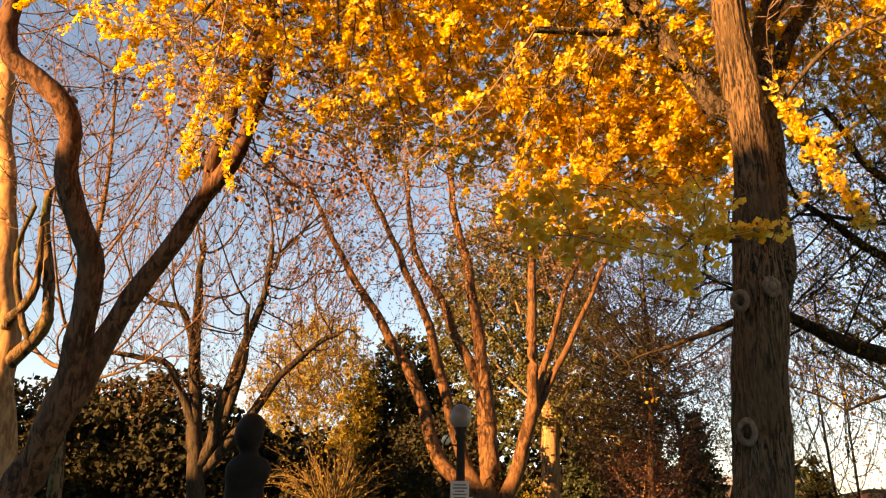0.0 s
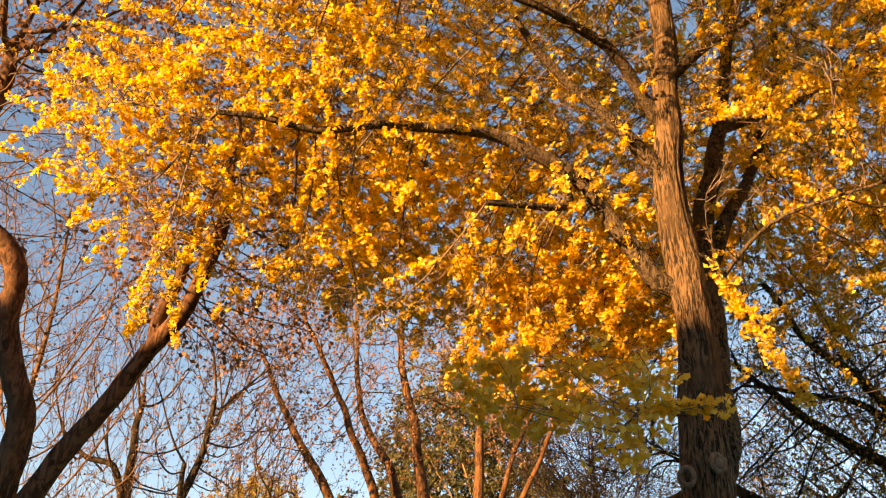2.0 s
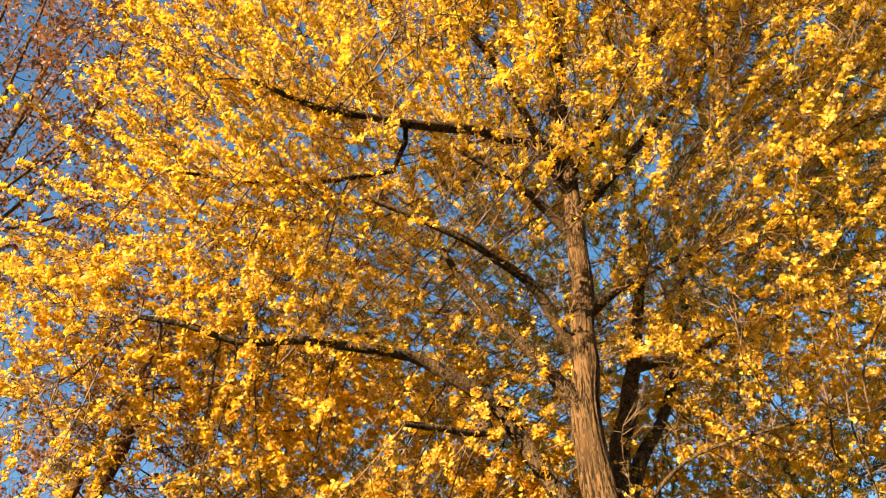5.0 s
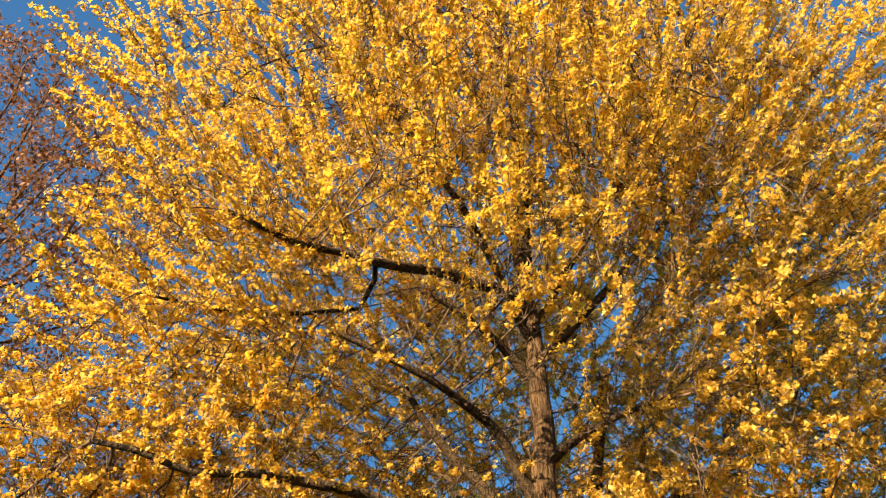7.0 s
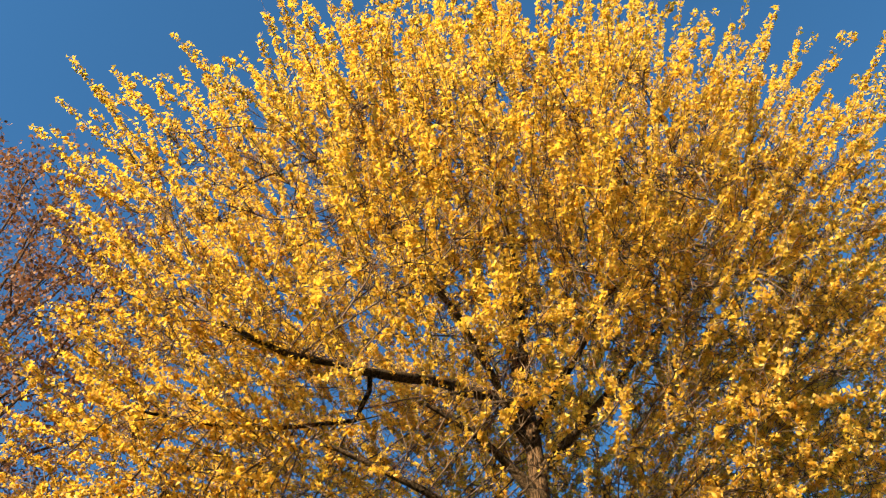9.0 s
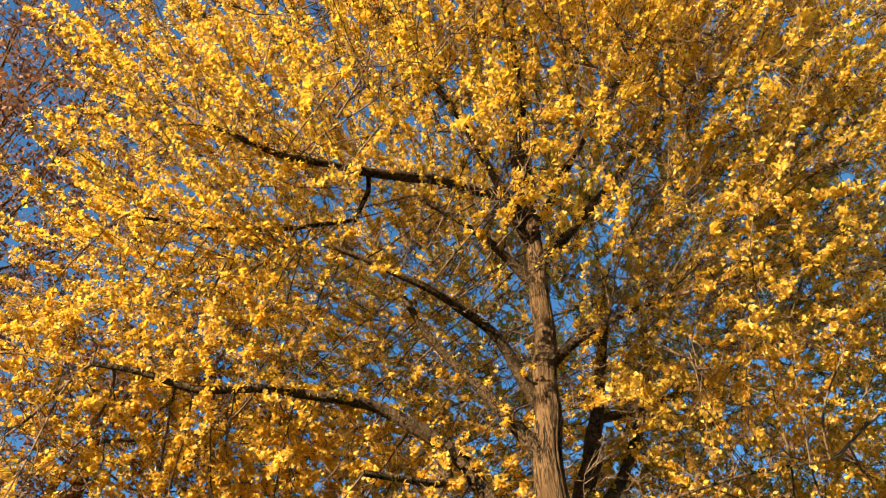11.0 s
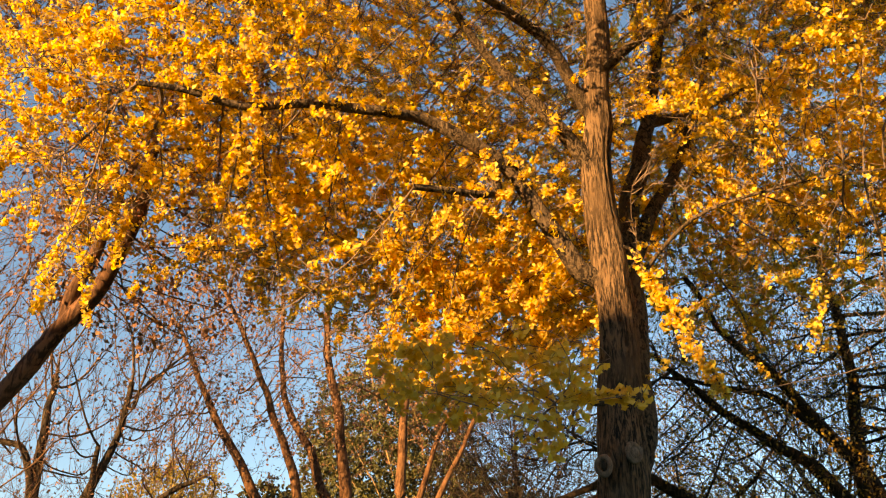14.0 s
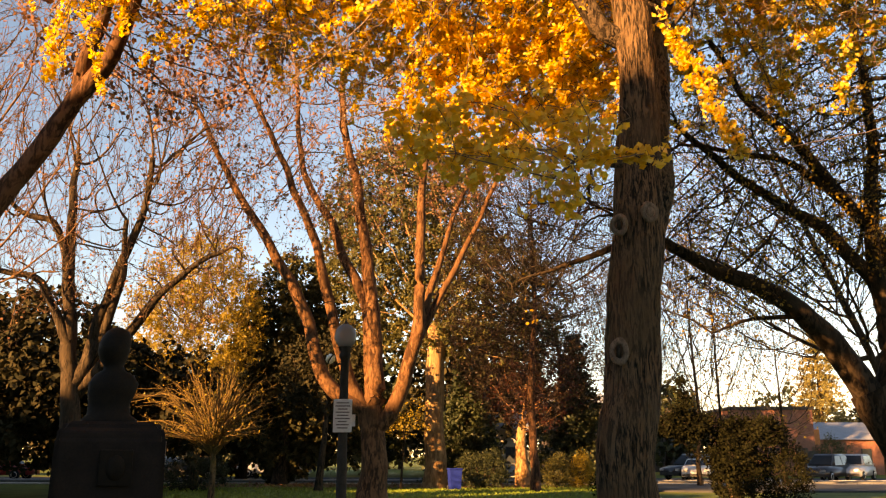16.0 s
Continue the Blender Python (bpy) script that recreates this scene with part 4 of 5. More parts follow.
# dark spreading tree on the other side
RIGHT = [
    ([(9.6, 16.4, -0.1), (9.2, 16.4, 0.7), (8.44, 16.3, 1.9), (8.0, 16.3, 2.8)], 0.42, 0.34),
    ([(8.05, 16.3, 2.7), (7.53, 16.2, 3.45), (6.83, 15.9, 4.1), (5.72, 15.6, 4.7), (4.92, 15.3, 5.0), (3.94, 15.0, 5.4), (3.51, 14.95, 5.34), (2.96, 14.9, 5.17), (1.96, 14.8, 4.75), (1.17, 14.6, 4.51)], 0.29, 0.012),
    ([(8.3, 16.3, 2.6), (8.6, 16.4, 4.0), (8.3, 16.4, 5.1), (7.2, 16.3, 6.1), (6.21, 16.2, 6.7), (5.54, 16.1, 7.2), (4.56, 16.0, 8.0)], 0.25, 0.05),
    ([(8.8, 16.5, 4.6), (8.6, 16.4, 5.9), (7.73, 16.1, 6.66), (6.79, 15.8, 7.7), (5.93, 15.4, 8.25), (5.1, 15.0, 9.3)], 0.20, 0.05),
    ([(8.13, 16.5, 6.5), (7.0, 16.3, 7.3), (5.82, 16.2, 7.5), (4.65, 16.0, 7.6)], 0.11, 0.03),
    ([(8.6, 16.4, 4.0), (8.4, 16.3, 5.3), (8.55, 16.2, 7.2), (8.45, 16.0, 9.6), (8.1, 16, 12)], 0.18, 0.06),
    ([(6.77, 15.9, 4.15), (5.79, 16.0, 4.1), (5.05, 16.0, 3.85)], 0.06, 0.02),
    ([(4.2, 15.1, 5.3), (3.54, 14.9, 5.68), (3.02, 14.85, 5.85), (2.64, 14.8, 6.01), (2.28, 14.7, 5.99)], 0.05, 0.01),
    ([(3.54, 14.9, 5.68), (2.96, 14.8, 5.8), (2.59, 14.7, 5.68), (2.26, 14.5, 5.2)], 0.035, 0.008),
    ([(3.3, 14.87, 5.77), (2.9, 14.7, 5.9), (2.5, 14.6, 5.82), (2.05, 14.5, 5.5)], 0.03, 0.008),
    ([(3.49, 14.9, 5.23), (2.93, 14.8, 4.99), (2.49, 14.6, 4.66), (2.04, 14.5, 4.38)], 0.04, 0.01),
]
# The twigs take dark bark as well, shade put into their colour.
t, P, D, R, rng = simple_tree("spreading_tree", "dark spreading tree, nearly bare, with yellow leaves", (9.6, 16.4, 0), RIGHT,
    [((6.0, 16.0, 7.2), (4.0, 2.5, 2.8), 3), ((9.5, 16.0, 8.5), (4.0, 3.0, 4.0), 2), ((4.5, 15.5, 5.0), (2.4, 1.5, 1.2), 0.7), ((2.0, 14.7, 5.2), (1.7, 1.0, 1.2), 0.8)], 6500, 0.2, 3.5, 0.27, M_SPREAD_BARK, M_DARK_BARK, 51, tip=0.0075, power=1.9, cap_r=0.11, lean=(0, 0, 0.05))
k = R < 0.016
a, b, c = fuzz(t, rng, P[k], D[k], 1.8, (0.25, 0.8), 0.05, 0.7, 0.0055, M_DARK_BARK)
k = (a[:, 0] > -5.0) | (rng.random(len(a)) < 0.06)
foliage(t, rng, a[k], b[k], c[k], 6.0, 0.7, (0.05, 0.085), "leaf", M_YELLOWISH, "thin yellow leaves")


def crown_tree(name, label, at, trunk_r, height, lobes, count, step, near, bark_mat, leaf_mat, seed, per=1.2, per_m=9, size=(0.12, 0.24), shape="leaf", fuzz_len=(0.3, 0.8), lean=(0, 0, 0.1), trunk_top=None, twig_mat=None, leaf_label="", taper=0.5):
    x, y, z = at
    # Crowns with shade-darkened leaves get near-black twigs, shade in their colour too.
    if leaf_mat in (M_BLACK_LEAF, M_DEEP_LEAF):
        twig_mat = M_SHADE_WOOD
    rnd = random.Random(seed)
    top = trunk_top or height * 0.55
    limbs = [([(x, y, -0.1), (x + rnd.uniform(-.15, .15), y, top * 0.5), (x + rnd.uniform(-.3, .3), y, top)], trunk_r, trunk_r * taper)]
    t, P, D, R, rng = simple_tree(name, label, at, limbs, lobes, count, step, 8.0, near, bark_mat, twig_mat or bark_mat, seed, tip=0.008, lean=lean, cap_r=trunk_r * 0.5, power=2.05)
    k = R < 0.04
    if per_m > 8:
        a, b, c = sprigs(rng, P[k], D[k], per, fuzz_len, 0.05, 0.8)
    else:
        a, b, c = fuzz(t, rng, P[k], D[k], per, fuzz_len, lean[2] * 0.6, 0.6, 0.007, twig_mat or bark_mat)
    if per_m:
        foliage(t, rng, a, b, c, per_m, 0.3, size, shape, leaf_mat, leaf_label, 0.08)
    return t


# broad evergreen behind, lit from the side, with its pale trunk
crown_tree("evergreen_oak", "broad evergreen tree with a thick pale trunk", (-0.4, 44, 0), 0.55, 21, [((-2.0, 46, 13.5), (5.0, 4.0, 7.0), 4), ((3.0, 45.5, 9.8), (3.8, 3, 3.8), 1.8), ((0.5, 45, 8.5), (3.5, 2.5, 2.0), 1)], 4600, 0.42, 0.48, M_PALE_BARK, M_EVERGREEN, 61, 1.6, 38, (0.12, 0.21), trunk_top=8, taper=0.85)
crown_tree("dark_evergreen", "dense evergreen with shade put into its leaf colour", (-8.8, 48, 0), 0.4, 13, [((-8.6, 49, 6.6), (3.6, 3, 6.6), 3), ((-6.0, 50, 5.0), (2.8, 2.5, 4.2), 1)], 2200, 0.45, 0.55, M_DARK_BARK, M_FIR_LEAF, 62, 1.9, 26, (0.20, 0.38))
crown_tree("amber_tree", "slender tree with amber autumn leaves", (-12.4, 44, 0), 0.25, 13, [((-12.6, 44, 8.6), (3.4, 3, 4.4), 1)], 1800, 0.4, 0.5, M_MOSS_BARK, M_GOLD_LEAF, 63, 1.7, 30, (0.09, 0.16), "leaf", (0.5, 1.2), (0, 0, 0.4), None, M_GOLD_TWIG)
crown_tree("shade_tree", "leafy tree with evening shade put into its leaf colour", (-17, 33, 0), 0.35, 8, [((-16.5, 33, 4.5), (5.0, 3, 3.2), 2), ((-12.5, 35, 3.6), (3.5, 2.5, 2.6), 1)], 2400, 0.4, 0.5, M_DARK_BARK, M_DEEP_LEAF, 64, 1.9, 19, (0.20, 0.34))
crown_tree("shade_tree", "leafy tree with evening shade put into its leaf colour", (-24, 38, 0), 0.35, 9, [((-23, 38, 4.8), (6.0, 3, 4.0), 2)], 2000, 0.42, 0.52, M_DARK_BARK, M_DEEP_LEAF, 65, 1.9, 18, (0.21, 0.37))
crown_tree("dark_red_tree", "small tree with dark red leaves", (4.3, 47, 0), 0.42, 9, [((4.6, 47, 5.6), (2.6, 2.2, 3.0), 2)], 1000, 0.36, 0.45, M_SUN_BARK, M_DEEP_RED, 66, 1.5, 24, (0.10, 0.18), trunk_top=3.5)
crown_tree("fine_branched_tree", "fine-twigged brown tree almost without leaves", (4.2, 40, 0), 0.22, 15, [((4.0, 40, 9.6), (4.3, 3, 7.0), 2), ((4.6, 40, 13.2), (3.8, 3, 3.2), 0.8)], 8000, 0.36, 0.38, M_PLANE_BARK, M_BROWN, 67, 2.4, 3.0, (0.07, 0.13), "leaf", (0.5, 1.1), (0, 0, 0.2), 9, M_DARK_BARK)
crown_tree("bare_street_tree", "bare upright tree of thin dark twigs", (10.6, 46, 0), 0.25, 14, [((10.8, 46, 8.5), (3.0, 2.5, 5.0), 2)], 2200, 0.4, 0.45, M_DARK_BARK, M_RUSSET, 68, 1.6, 0, fuzz_len=(0.5, 1.3), lean=(0, 0, 0.6), trunk_top=5)
crown_tree("thin_dark_tree", "thin half-bare tree against the bright sky", (7.2, 52.4, 0), 0.22, 13, [((7.0, 52.4, 7.3), (3.2, 2.5, 4.5), 2)], 1500, 0.4, 0.5, M_DARK_BARK, M_DEEP_RED, 69, 1.4, 3, (0.1, 0.18), "lobed", (0.4, 1.0), (0, 0, 0.1), 9)
crown_tree("upright_bare_tree", "bare tree of fine upright twigs", (-13.5, 22, 0), 0.24, 14, [((-14.0, 22, 12.0), (4.5, 3, 6.5), 3), ((-11.5, 22, 9.0), (2.5, 2, 4), 1)], 1300, 0.30, 0.5, M_MOSS_BARK, M_RUSSET, 70, 0.6, 0.3, (0.06, 0.1), "lobed", (0.8, 2.2), (0, 0, 1.0), 6, M_FINE)

# Trees added on the left; the outermost is unseen and blocks low sun.
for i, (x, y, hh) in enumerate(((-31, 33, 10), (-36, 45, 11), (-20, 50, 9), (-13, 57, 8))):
    crown_tree("shade_tree", "leafy tree with evening shade put into its leaf colour", (x, y, 0), 0.35, hh, [((x, y, hh * 0.5), (5.0, 3, hh * 0.46), 1)], 1100, 0.45, 0.6, M_DARK_BARK, M_DEEP_LEAF, 150 + i, 1.7, 18, (0.24, 0.42))

for i, (x, y, hh, ww) in enumerate(((13.6, 47, 15, 2.6), (16.5, 52, 14, 3.0), (11.4, 52, 15, 2.6), (20.3, 52.4, 11.2, 3.0))):
    crown_tree("bare_street_tree", "bare upright tree of thin dark twigs", (x, y, 0), 0.16, hh, [((x, y, hh * 0.58), (ww, 2.2, hh * 0.42), 1)], 1500, 0.4, 0.45, M_DARK_BARK, M_YELLOWISH, 170 + i, 1.2, 0.8, (0.1, 0.18), "lobed", (0.6, 1.6), (0, 0, 0.7), 3.5)

for i in range(15):
    x, y, hh = -70 + i * 10 + (i * 37 % 7), 96 + (i * 53 % 14), 6.5 + (i * 29 % 5) * 0.9
    crown_tree("distant_tree", "distant dark leafy tree beyond the street", (x, y, 0), 0.3, hh, [((x, y, hh * 0.48), (6.5, 3, hh * 0.5), 1)], 300, 0.8, 1.1, M_DARK_BARK, M_DARK_LEAF if i % 2 else M_DEEP_LEAF, 190 + i, 1.1, 10, (0.4, 0.8), lean=(0, 0, 0), fuzz_len=(0.5, 1.2), trunk_top=2.0)

crown_tree("fine_dark_tree", "wide bare tree of fine dark twigs", (14.3, 28, 0), 0.26, 14, [((12.2, 28, 9.4), (5.8, 3.5, 5.2), 2)], 4400, 0.33, 0.42, M_DARK_BARK, M_YELLOWISH, 71, 1.5, 1.5, (0.06, 0.11), "lobed", (0.5, 1.3), (0, 0, 0.8), 3.5)

# tall straight trunk beside the russet tree, in full sun
t, P, D, R, rng = simple_tree("sunlit_tree", "straight sunlit trunk with mossy side branches", (-9.35, 13.6, 0), [
    ([(-9.35, 13.6, -0.1), (-9.4, 13.6, 3.0), (-9.9, 13.6, 6.0), (-10.7, 13.6, 10.5), (-11.0, 13.6, 13.0)], 0.34, 0.10),
    ([(-9.6, 13.5, 4.3), (-9.05, 13.4, 4.77), (-8.8, 13.4, 5.2), (-8.84, 13.4, 5.75), (-9.13, 13.4, 6.65), (-9.2, 13.4, 7.6)], 0.15, 0.07),
    ([(-9.6, 13.3, 5.05), (-9.05, 13.2, 5.5), (-9.0, 13.2, 6.2), (-9.05, 13.2, 6.8)], 0.10, 0.05),
    ([(-9.1, 13.3, 4.8), (-9.35, 13.2, 5.85), (-9.42, 13.2, 6.5), (-9.25, 13.2, 7.2)], 0.08, 0.04),
], [((-10, 13.6, 11.0), (3.2, 3.0, 4.5), 2), ((-8.6, 13.6, 8.2), (1.6, 1.5, 2.0), 1)], 2200, 0.24, 0.36 + 4, 0.36, M_SUN_BARK, M_FINE, 81, tip=0.006, lean=(0, 0, 0.4), limb_mat=M_MOSS_BARK)
a, b, c = fuzz(t, rng, P[R < 0.016], D[R < 0.016], 1.0, (0.3, 0.9), 0.4, 0.5, 0.0045, M_FINE)
foliage(t, rng, a, b, c, 0.8, 0.7, (0.05, 0.09), "lobed", M_RUSSET)


# low fountain-shaped shrub tree, bare and sunlit
def fountain(at, seed):
    t = thing("fountain_shrub", "bare fountain-shaped small tree with golden twigs", "shrub", at)
    rng = np.random.default_rng(seed)
    v, f = tube([(0, 0, -0.05), (0.02, 0, 0.8), (0, 0, 1.75)], [0.13, 0.10, 0.09], 9, rng, 0.08)
    put("trunk", mesh_from("trunk", v, f), M_MOSS_BARK, t)
    pieces, tips, ways = [], [], []
    for i in range(190):
        g, far, tall = rng.uniform(0, 2 * math.pi), rng.uniform(0.4, 2.7), rng.uniform(0.8, 3.3)
        far *= 1 - 0.18 * math.cos(g)
        e = np.array((math.cos(g) * far, math.sin(g) * far, 1.65 + tall * (1 - 0.28 * (far / 2.4) ** 2)))
        m = np.array((math.cos(g) * far * 0.55, math.sin(g) * far * 0.55, 1.65 + tall * 0.62))
        p = curve_through([(0, 0, 1.6), m * 0.5 + np.array((0, 0, 0.95)), m, e], 0.3)
        p += rng.normal(0, 0.03, p.shape)
        pieces.append(tube(p, np.linspace(0.03, 0.009, len(p)), 4))
        tips.append(p[2:]), ways.append(unit(np.gradient(p, axis=0))[2:])
    v, f = joined(pieces)
    put("branch_network", mesh_from("branch_network", v, f), M_GOLD_TWIG, t, "", "stuff")
    P, D = np.vstack(tips), np.vstack(ways)
    a, b, c = fuzz(t, rng, P, D, 0.8, (0.3, 0.8), 0.1, 0.5, 0.008, M_GOLD_TWIG)
    foliage(t, rng, a, b, c, 1.2, 0.6, (0.06, 0.10), "lobed", M_GOLD_LEAF)


fountain((-7.8, 30, 0), 91)


def conifer(name, label, at, height, wide, seed, mat, tiers=15, dense=15):
    t = thing(name, label, "tree", at)
    rng = np.random.default_rng(seed)
    v, f = tube([(0, 0, -0.1), (0, 0, height * 0.5), (0.05, 0, height)], [height * 0.02, height * 0.013, 0.02], 8, rng, 0.05)
    put("trunk", mesh_from("trunk", v, f), M_DARK_BARK, t)
    A, B, C, pieces = [], [], [], []
    for i in range(tiers):
        h = height * (0.12 + 0.86 * i / tiers)
        reach = wide * (1 - (i / tiers) ** 1.15) * rng.uniform(0.85, 1.1) + 0.15
        for k in range(9):
            g = 2 * math.pi * (k + rng.random()) / 9
            d = np.array((math.cos(g), math.sin(g), 0))
            q = reach * rng.uniform(0.7, 1.1)
            p = np.array([(0, 0, h)] + [d * q * s + np.array((0, 0, h + q * (0.10 * s - 0.32 * s * s))) for s in (0.35, 0.7, 1.0)])
            pieces.append(tube(p, [0.05, 0.035, 0.02, 0.008], 4))
            for s in np.linspace(0.15, 1, dense):
                o = p[0] + (p[-1] - p[0]) * s + np.array((0, 0, 0.06 * q * math.sin(s * 3)))
                w = d * 0.6 + rng.normal(0, 0.6, 3) + np.array((0, 0, -0.25))
                ln = q * 0.22 + 0.12
                A.append(o), B.append(o + w * ln * 0.5), C.append(o + w * ln + np.array((0, 0, -0.05)))
    v, f = joined(pieces)
    put("branch_network", mesh_from("branch_network", v, f), M_DARK_BARK, t, "", "stuff")
    foliage(t, rng, np.array(A), np.array(B), np.array(C), 16, 0.3, (0.14, 0.28), "leaf", mat, "", 0.04)


conifer("conifer", "tall sunlit conifer behind the shops", (40.0, 92, 0), 15.9, 4.5, 101, M_NEEDLE)
conifer("small_conifer", "dark narrow conifer by the street", (8.0, 52.4, 0), 9.4, 2.3, 102, M_DARK_LEAF)
conifer("small_conifer", "dark narrow conifer by the street", (1.5, 52.4, 0), 8.3, 2.2, 103, M_DARK_LEAF)

# distant wood that closes the view
for i, (x, y, hh, ww, mat) in enumerate(((-42, 70, 10, 7, M_EVERGREEN), (-33, 78, 12, 7, M_DARK_LEAF), (-24, 72, 9, 6, M_EVERGREEN), (-15, 76, 9, 6, M_DARK_LEAF), (-6, 74, 8, 6, M_EVERGREEN), (3, 80, 8, 6, M_DARK_LEAF), (-50, 60, 10, 7, M_DARK_LEAF), (-30, 52, 8, 5, M_DARK_LEAF), (46, 84, 9, 7, M_EVERGREEN))):
    crown_tree("distant_tree", "distant dark leafy tree beyond the street", (x, y, 0), 0.3, hh, [((x, y, hh * 0.52), (ww * 0.75, 3, hh * 0.48), 1)], 800, 0.6, 0.8, M_DARK_BARK, mat, 110 + i, 1.2, 13, (0.42, 0.72), lean=(0, 0, 0))


for i, (x, y, hh) in enumerate(((-16, 70, 11), (-10.5, 67, 12), (-5, 70, 12.5), (0.5, 67, 11.5), (6, 74, 10), (3.2, 70, 11.5), (19.6, 77, 7.5))):
    crown_tree("distant_tree", "distant dark leafy tree beyond the street", (x, y, 0), 0.3, hh, [((x, y, hh * 0.53), (3.6, 2.5, hh * 0.47), 1)], 700, 0.6, 0.75, M_DARK_BARK, M_DEEP_LEAF if i % 2 else M_DARK_LEAF, 210 + i, 1.2, 13, (0.42, 0.72), lean=(0, 0, 0))


def shrub(label, at, half, mat, seed, count=500, size=(0.05, 0.11)):
    t = thing("bush", label, "bush", at)
    rng = np.random.default_rng(seed)
    stems = [tube([(0, 0, -0.05), (0.3 * half[0] * math.cos(g), 0.3 * half[1] * math.sin(g), half[2] * 0.7), (0.7 * half[0] * math.cos(g), 0.7 * half[1] * math.sin(g), half[2] * 1.4)], [0.03, 0.02, 0.01], 5) for g in np.arange(9) * 0.7]
    v, f = joined(stems)
    put("stem_cluster", mesh_from("stem_cluster", v, f), M_DARK_BARK, t, "", "stuff")
    o = in_lobes(rng, [((0, 0, half[2]), half, 1)], count, 0.5)
    o *= 1 + 0.12 * np.sin(o[:, :1] * 5 + seed)
    o[:, 2] = np.maximum(o[:, 2], 0.05)
    d = unit(o - np.array((0, 0, half[2] * 0.6)))
    foliage(t, rng, o, o + d * 0.12, o + d * 0.28 + rng.normal(0, 0.08, o.shape), 30, 0.1, size, "leaf", mat, "", 0.04)


shrub("dark clipped bush by the path", (2.0, 43.5, 0), (1.15, 0.9, 0.85), M_DARK_LEAF, 131, 700)
shrub("yellow-green bush catching the sun", (5.7, 44.5, 0), (0.6, 0.6, 0.75), M_EVERGREEN, 132, 500)
shrub("yellow-green bush catching the sun", (7.0, 44.8, 0), (0.6, 0.6, 0.75), M_GOLD_LEAF, 133, 500)
shrub("dark bush beside the parking area", (31.0, 70.0, 0), (1.3, 1.0, 1.5), M_EVERGREEN, 134, 700)
shrub("low dark hedge bush", (-11.5, 41.0, 0), (1.6, 1.0, 0.8), M_DARK_LEAF, 135, 700)
shrub("low dark hedge bush", (-15.5, 42.0, 0), (2.2, 1.0, 0.9), M_DARK_LEAF, 136, 900)

# ---- lamp post with notice ----
lamp = thing("lamp_post", "dark iron park lamp post with an unlit globe", "lamp post", (-2.05, 18.0, 0))
part("pole", lathe([(0.20, 0), (0.20, 0.10), (0.17, 0.16), (0.15, 0.55), (0.17, 0.60), (0.11, 0.70), (0.095, 2.2), (0.085, 3.55), (0.12, 3.60), (0.12, 3.66), (0.10, 3.70), (0.13, 3.78), (0.14, 3.82)], 16), M_POLE, lamp, "", True)
part("globe", lathe([(0.13, 3.82), (0.19, 3.88), (0.225, 3.98), (0.23, 4.06), (0.205, 4.17), (0.15, 4.25), (0.08, 4.29), (0.04, 4.31)], 24), M_GLOBE, lamp, "frosted globe", True)
part("finial", lathe([(0.05, 4.30), (0.05, 4.33), (0.02, 4.36), (0.01, 4.42)], 10), M_POLE, lamp, "", True)
notice = boxed("notice", (-0.19, 0.19, -0.135, -0.115, 2.06, 2.73), M_SIGN, lamp, "small white notice with rows of dark print", 0.004)
for i in range(9):
    w = (0.13, 0.15, 0.10, 0.14, 0.12, 0.15, 0.09, 0.13, 0.11)[i]
    boxed("print_bar", (-w, w, -0.139, -0.136, 2.64 - i * 0.063, 2.665 - i * 0.063), M_INK, notice, "", 0)
boxed("bracket", (-0.04, 0.04, -0.118, -0.08, 2.2, 2.24), M_POLE, lamp, "", 0.004)
boxed("bracket", (-0.04, 0.04, -0.118, -0.08, 2.55, 2.59), M_POLE, lamp, "", 0.004)
boxed("side_plate", (0.16, 0.26, -0.10, -0.09, 2.18, 2.42), M_SIGN, lamp, "small plate", 0.003)

# small flood light on a short arm under the globe
v, f = tube(curve_through([(-0.08, 0, 3.46), (-0.17, -0.02, 3.46), (-0.25, -0.03, 3.5)], 0.04), [0.018] * len(curve_through([(-0.08, 0, 3.46), (-0.17, -0.02, 3.46), (-0.25, -0.03, 3.5)], 0.04)), 8)
put("arm", mesh_from("arm", v, f), M_POLE, lamp)
flood = part("side_light", lathe([(0.05, -0.08), (0.09, -0.05), (0.105, 0.0), (0.10, 0.05), (0.07, 0.085), (0.03, 0.10)], 18), M_LENS, lamp, "small cream flood light", True)
flood.matrix_basis = pose(-0.29, -0.04, 3.56, 0, -60, 0)
part("rim", lathe([(0.105, -0.015), (0.115, -0.01), (0.115, 0.01), (0.105, 0.015)], 18), M_POLE, flood, "", True)

# ---- monument ----
monument = thing("pedestal", "dark granite pedestal with sloping shoulders", "pedestal", (-2.07, 5.5, 0), "", 20)
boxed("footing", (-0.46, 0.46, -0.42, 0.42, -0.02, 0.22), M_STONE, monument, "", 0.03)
bm = bmesh.new()
rows = []
for hw, hd, z in ((0.335, 0.30, 0.20), (0.325, 0.29, 0.9), (0.312, 0.277, 1.70), (0.295, 0.26, 1.765), (0.255, 0.23, 1.80)):
    rows.append([bm.verts.new((sx * hw, sy * hd, z)) for sx, sy in ((-1, -1), (1, -1), (1, 1), (-1, 1))])
for p, q in zip(rows, rows[1:]):
    for i in range(4):
        bm.faces.new((p[i], p[(i + 1) % 4], q[(i + 1) % 4], q[i]))
bm.faces.new(rows[0][::-1]), bm.faces.new(rows[-1])
bmesh.ops.bevel(bm, geom=bm.edges[:], offset=0.025, segments=2, affect="EDGES")
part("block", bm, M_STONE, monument)
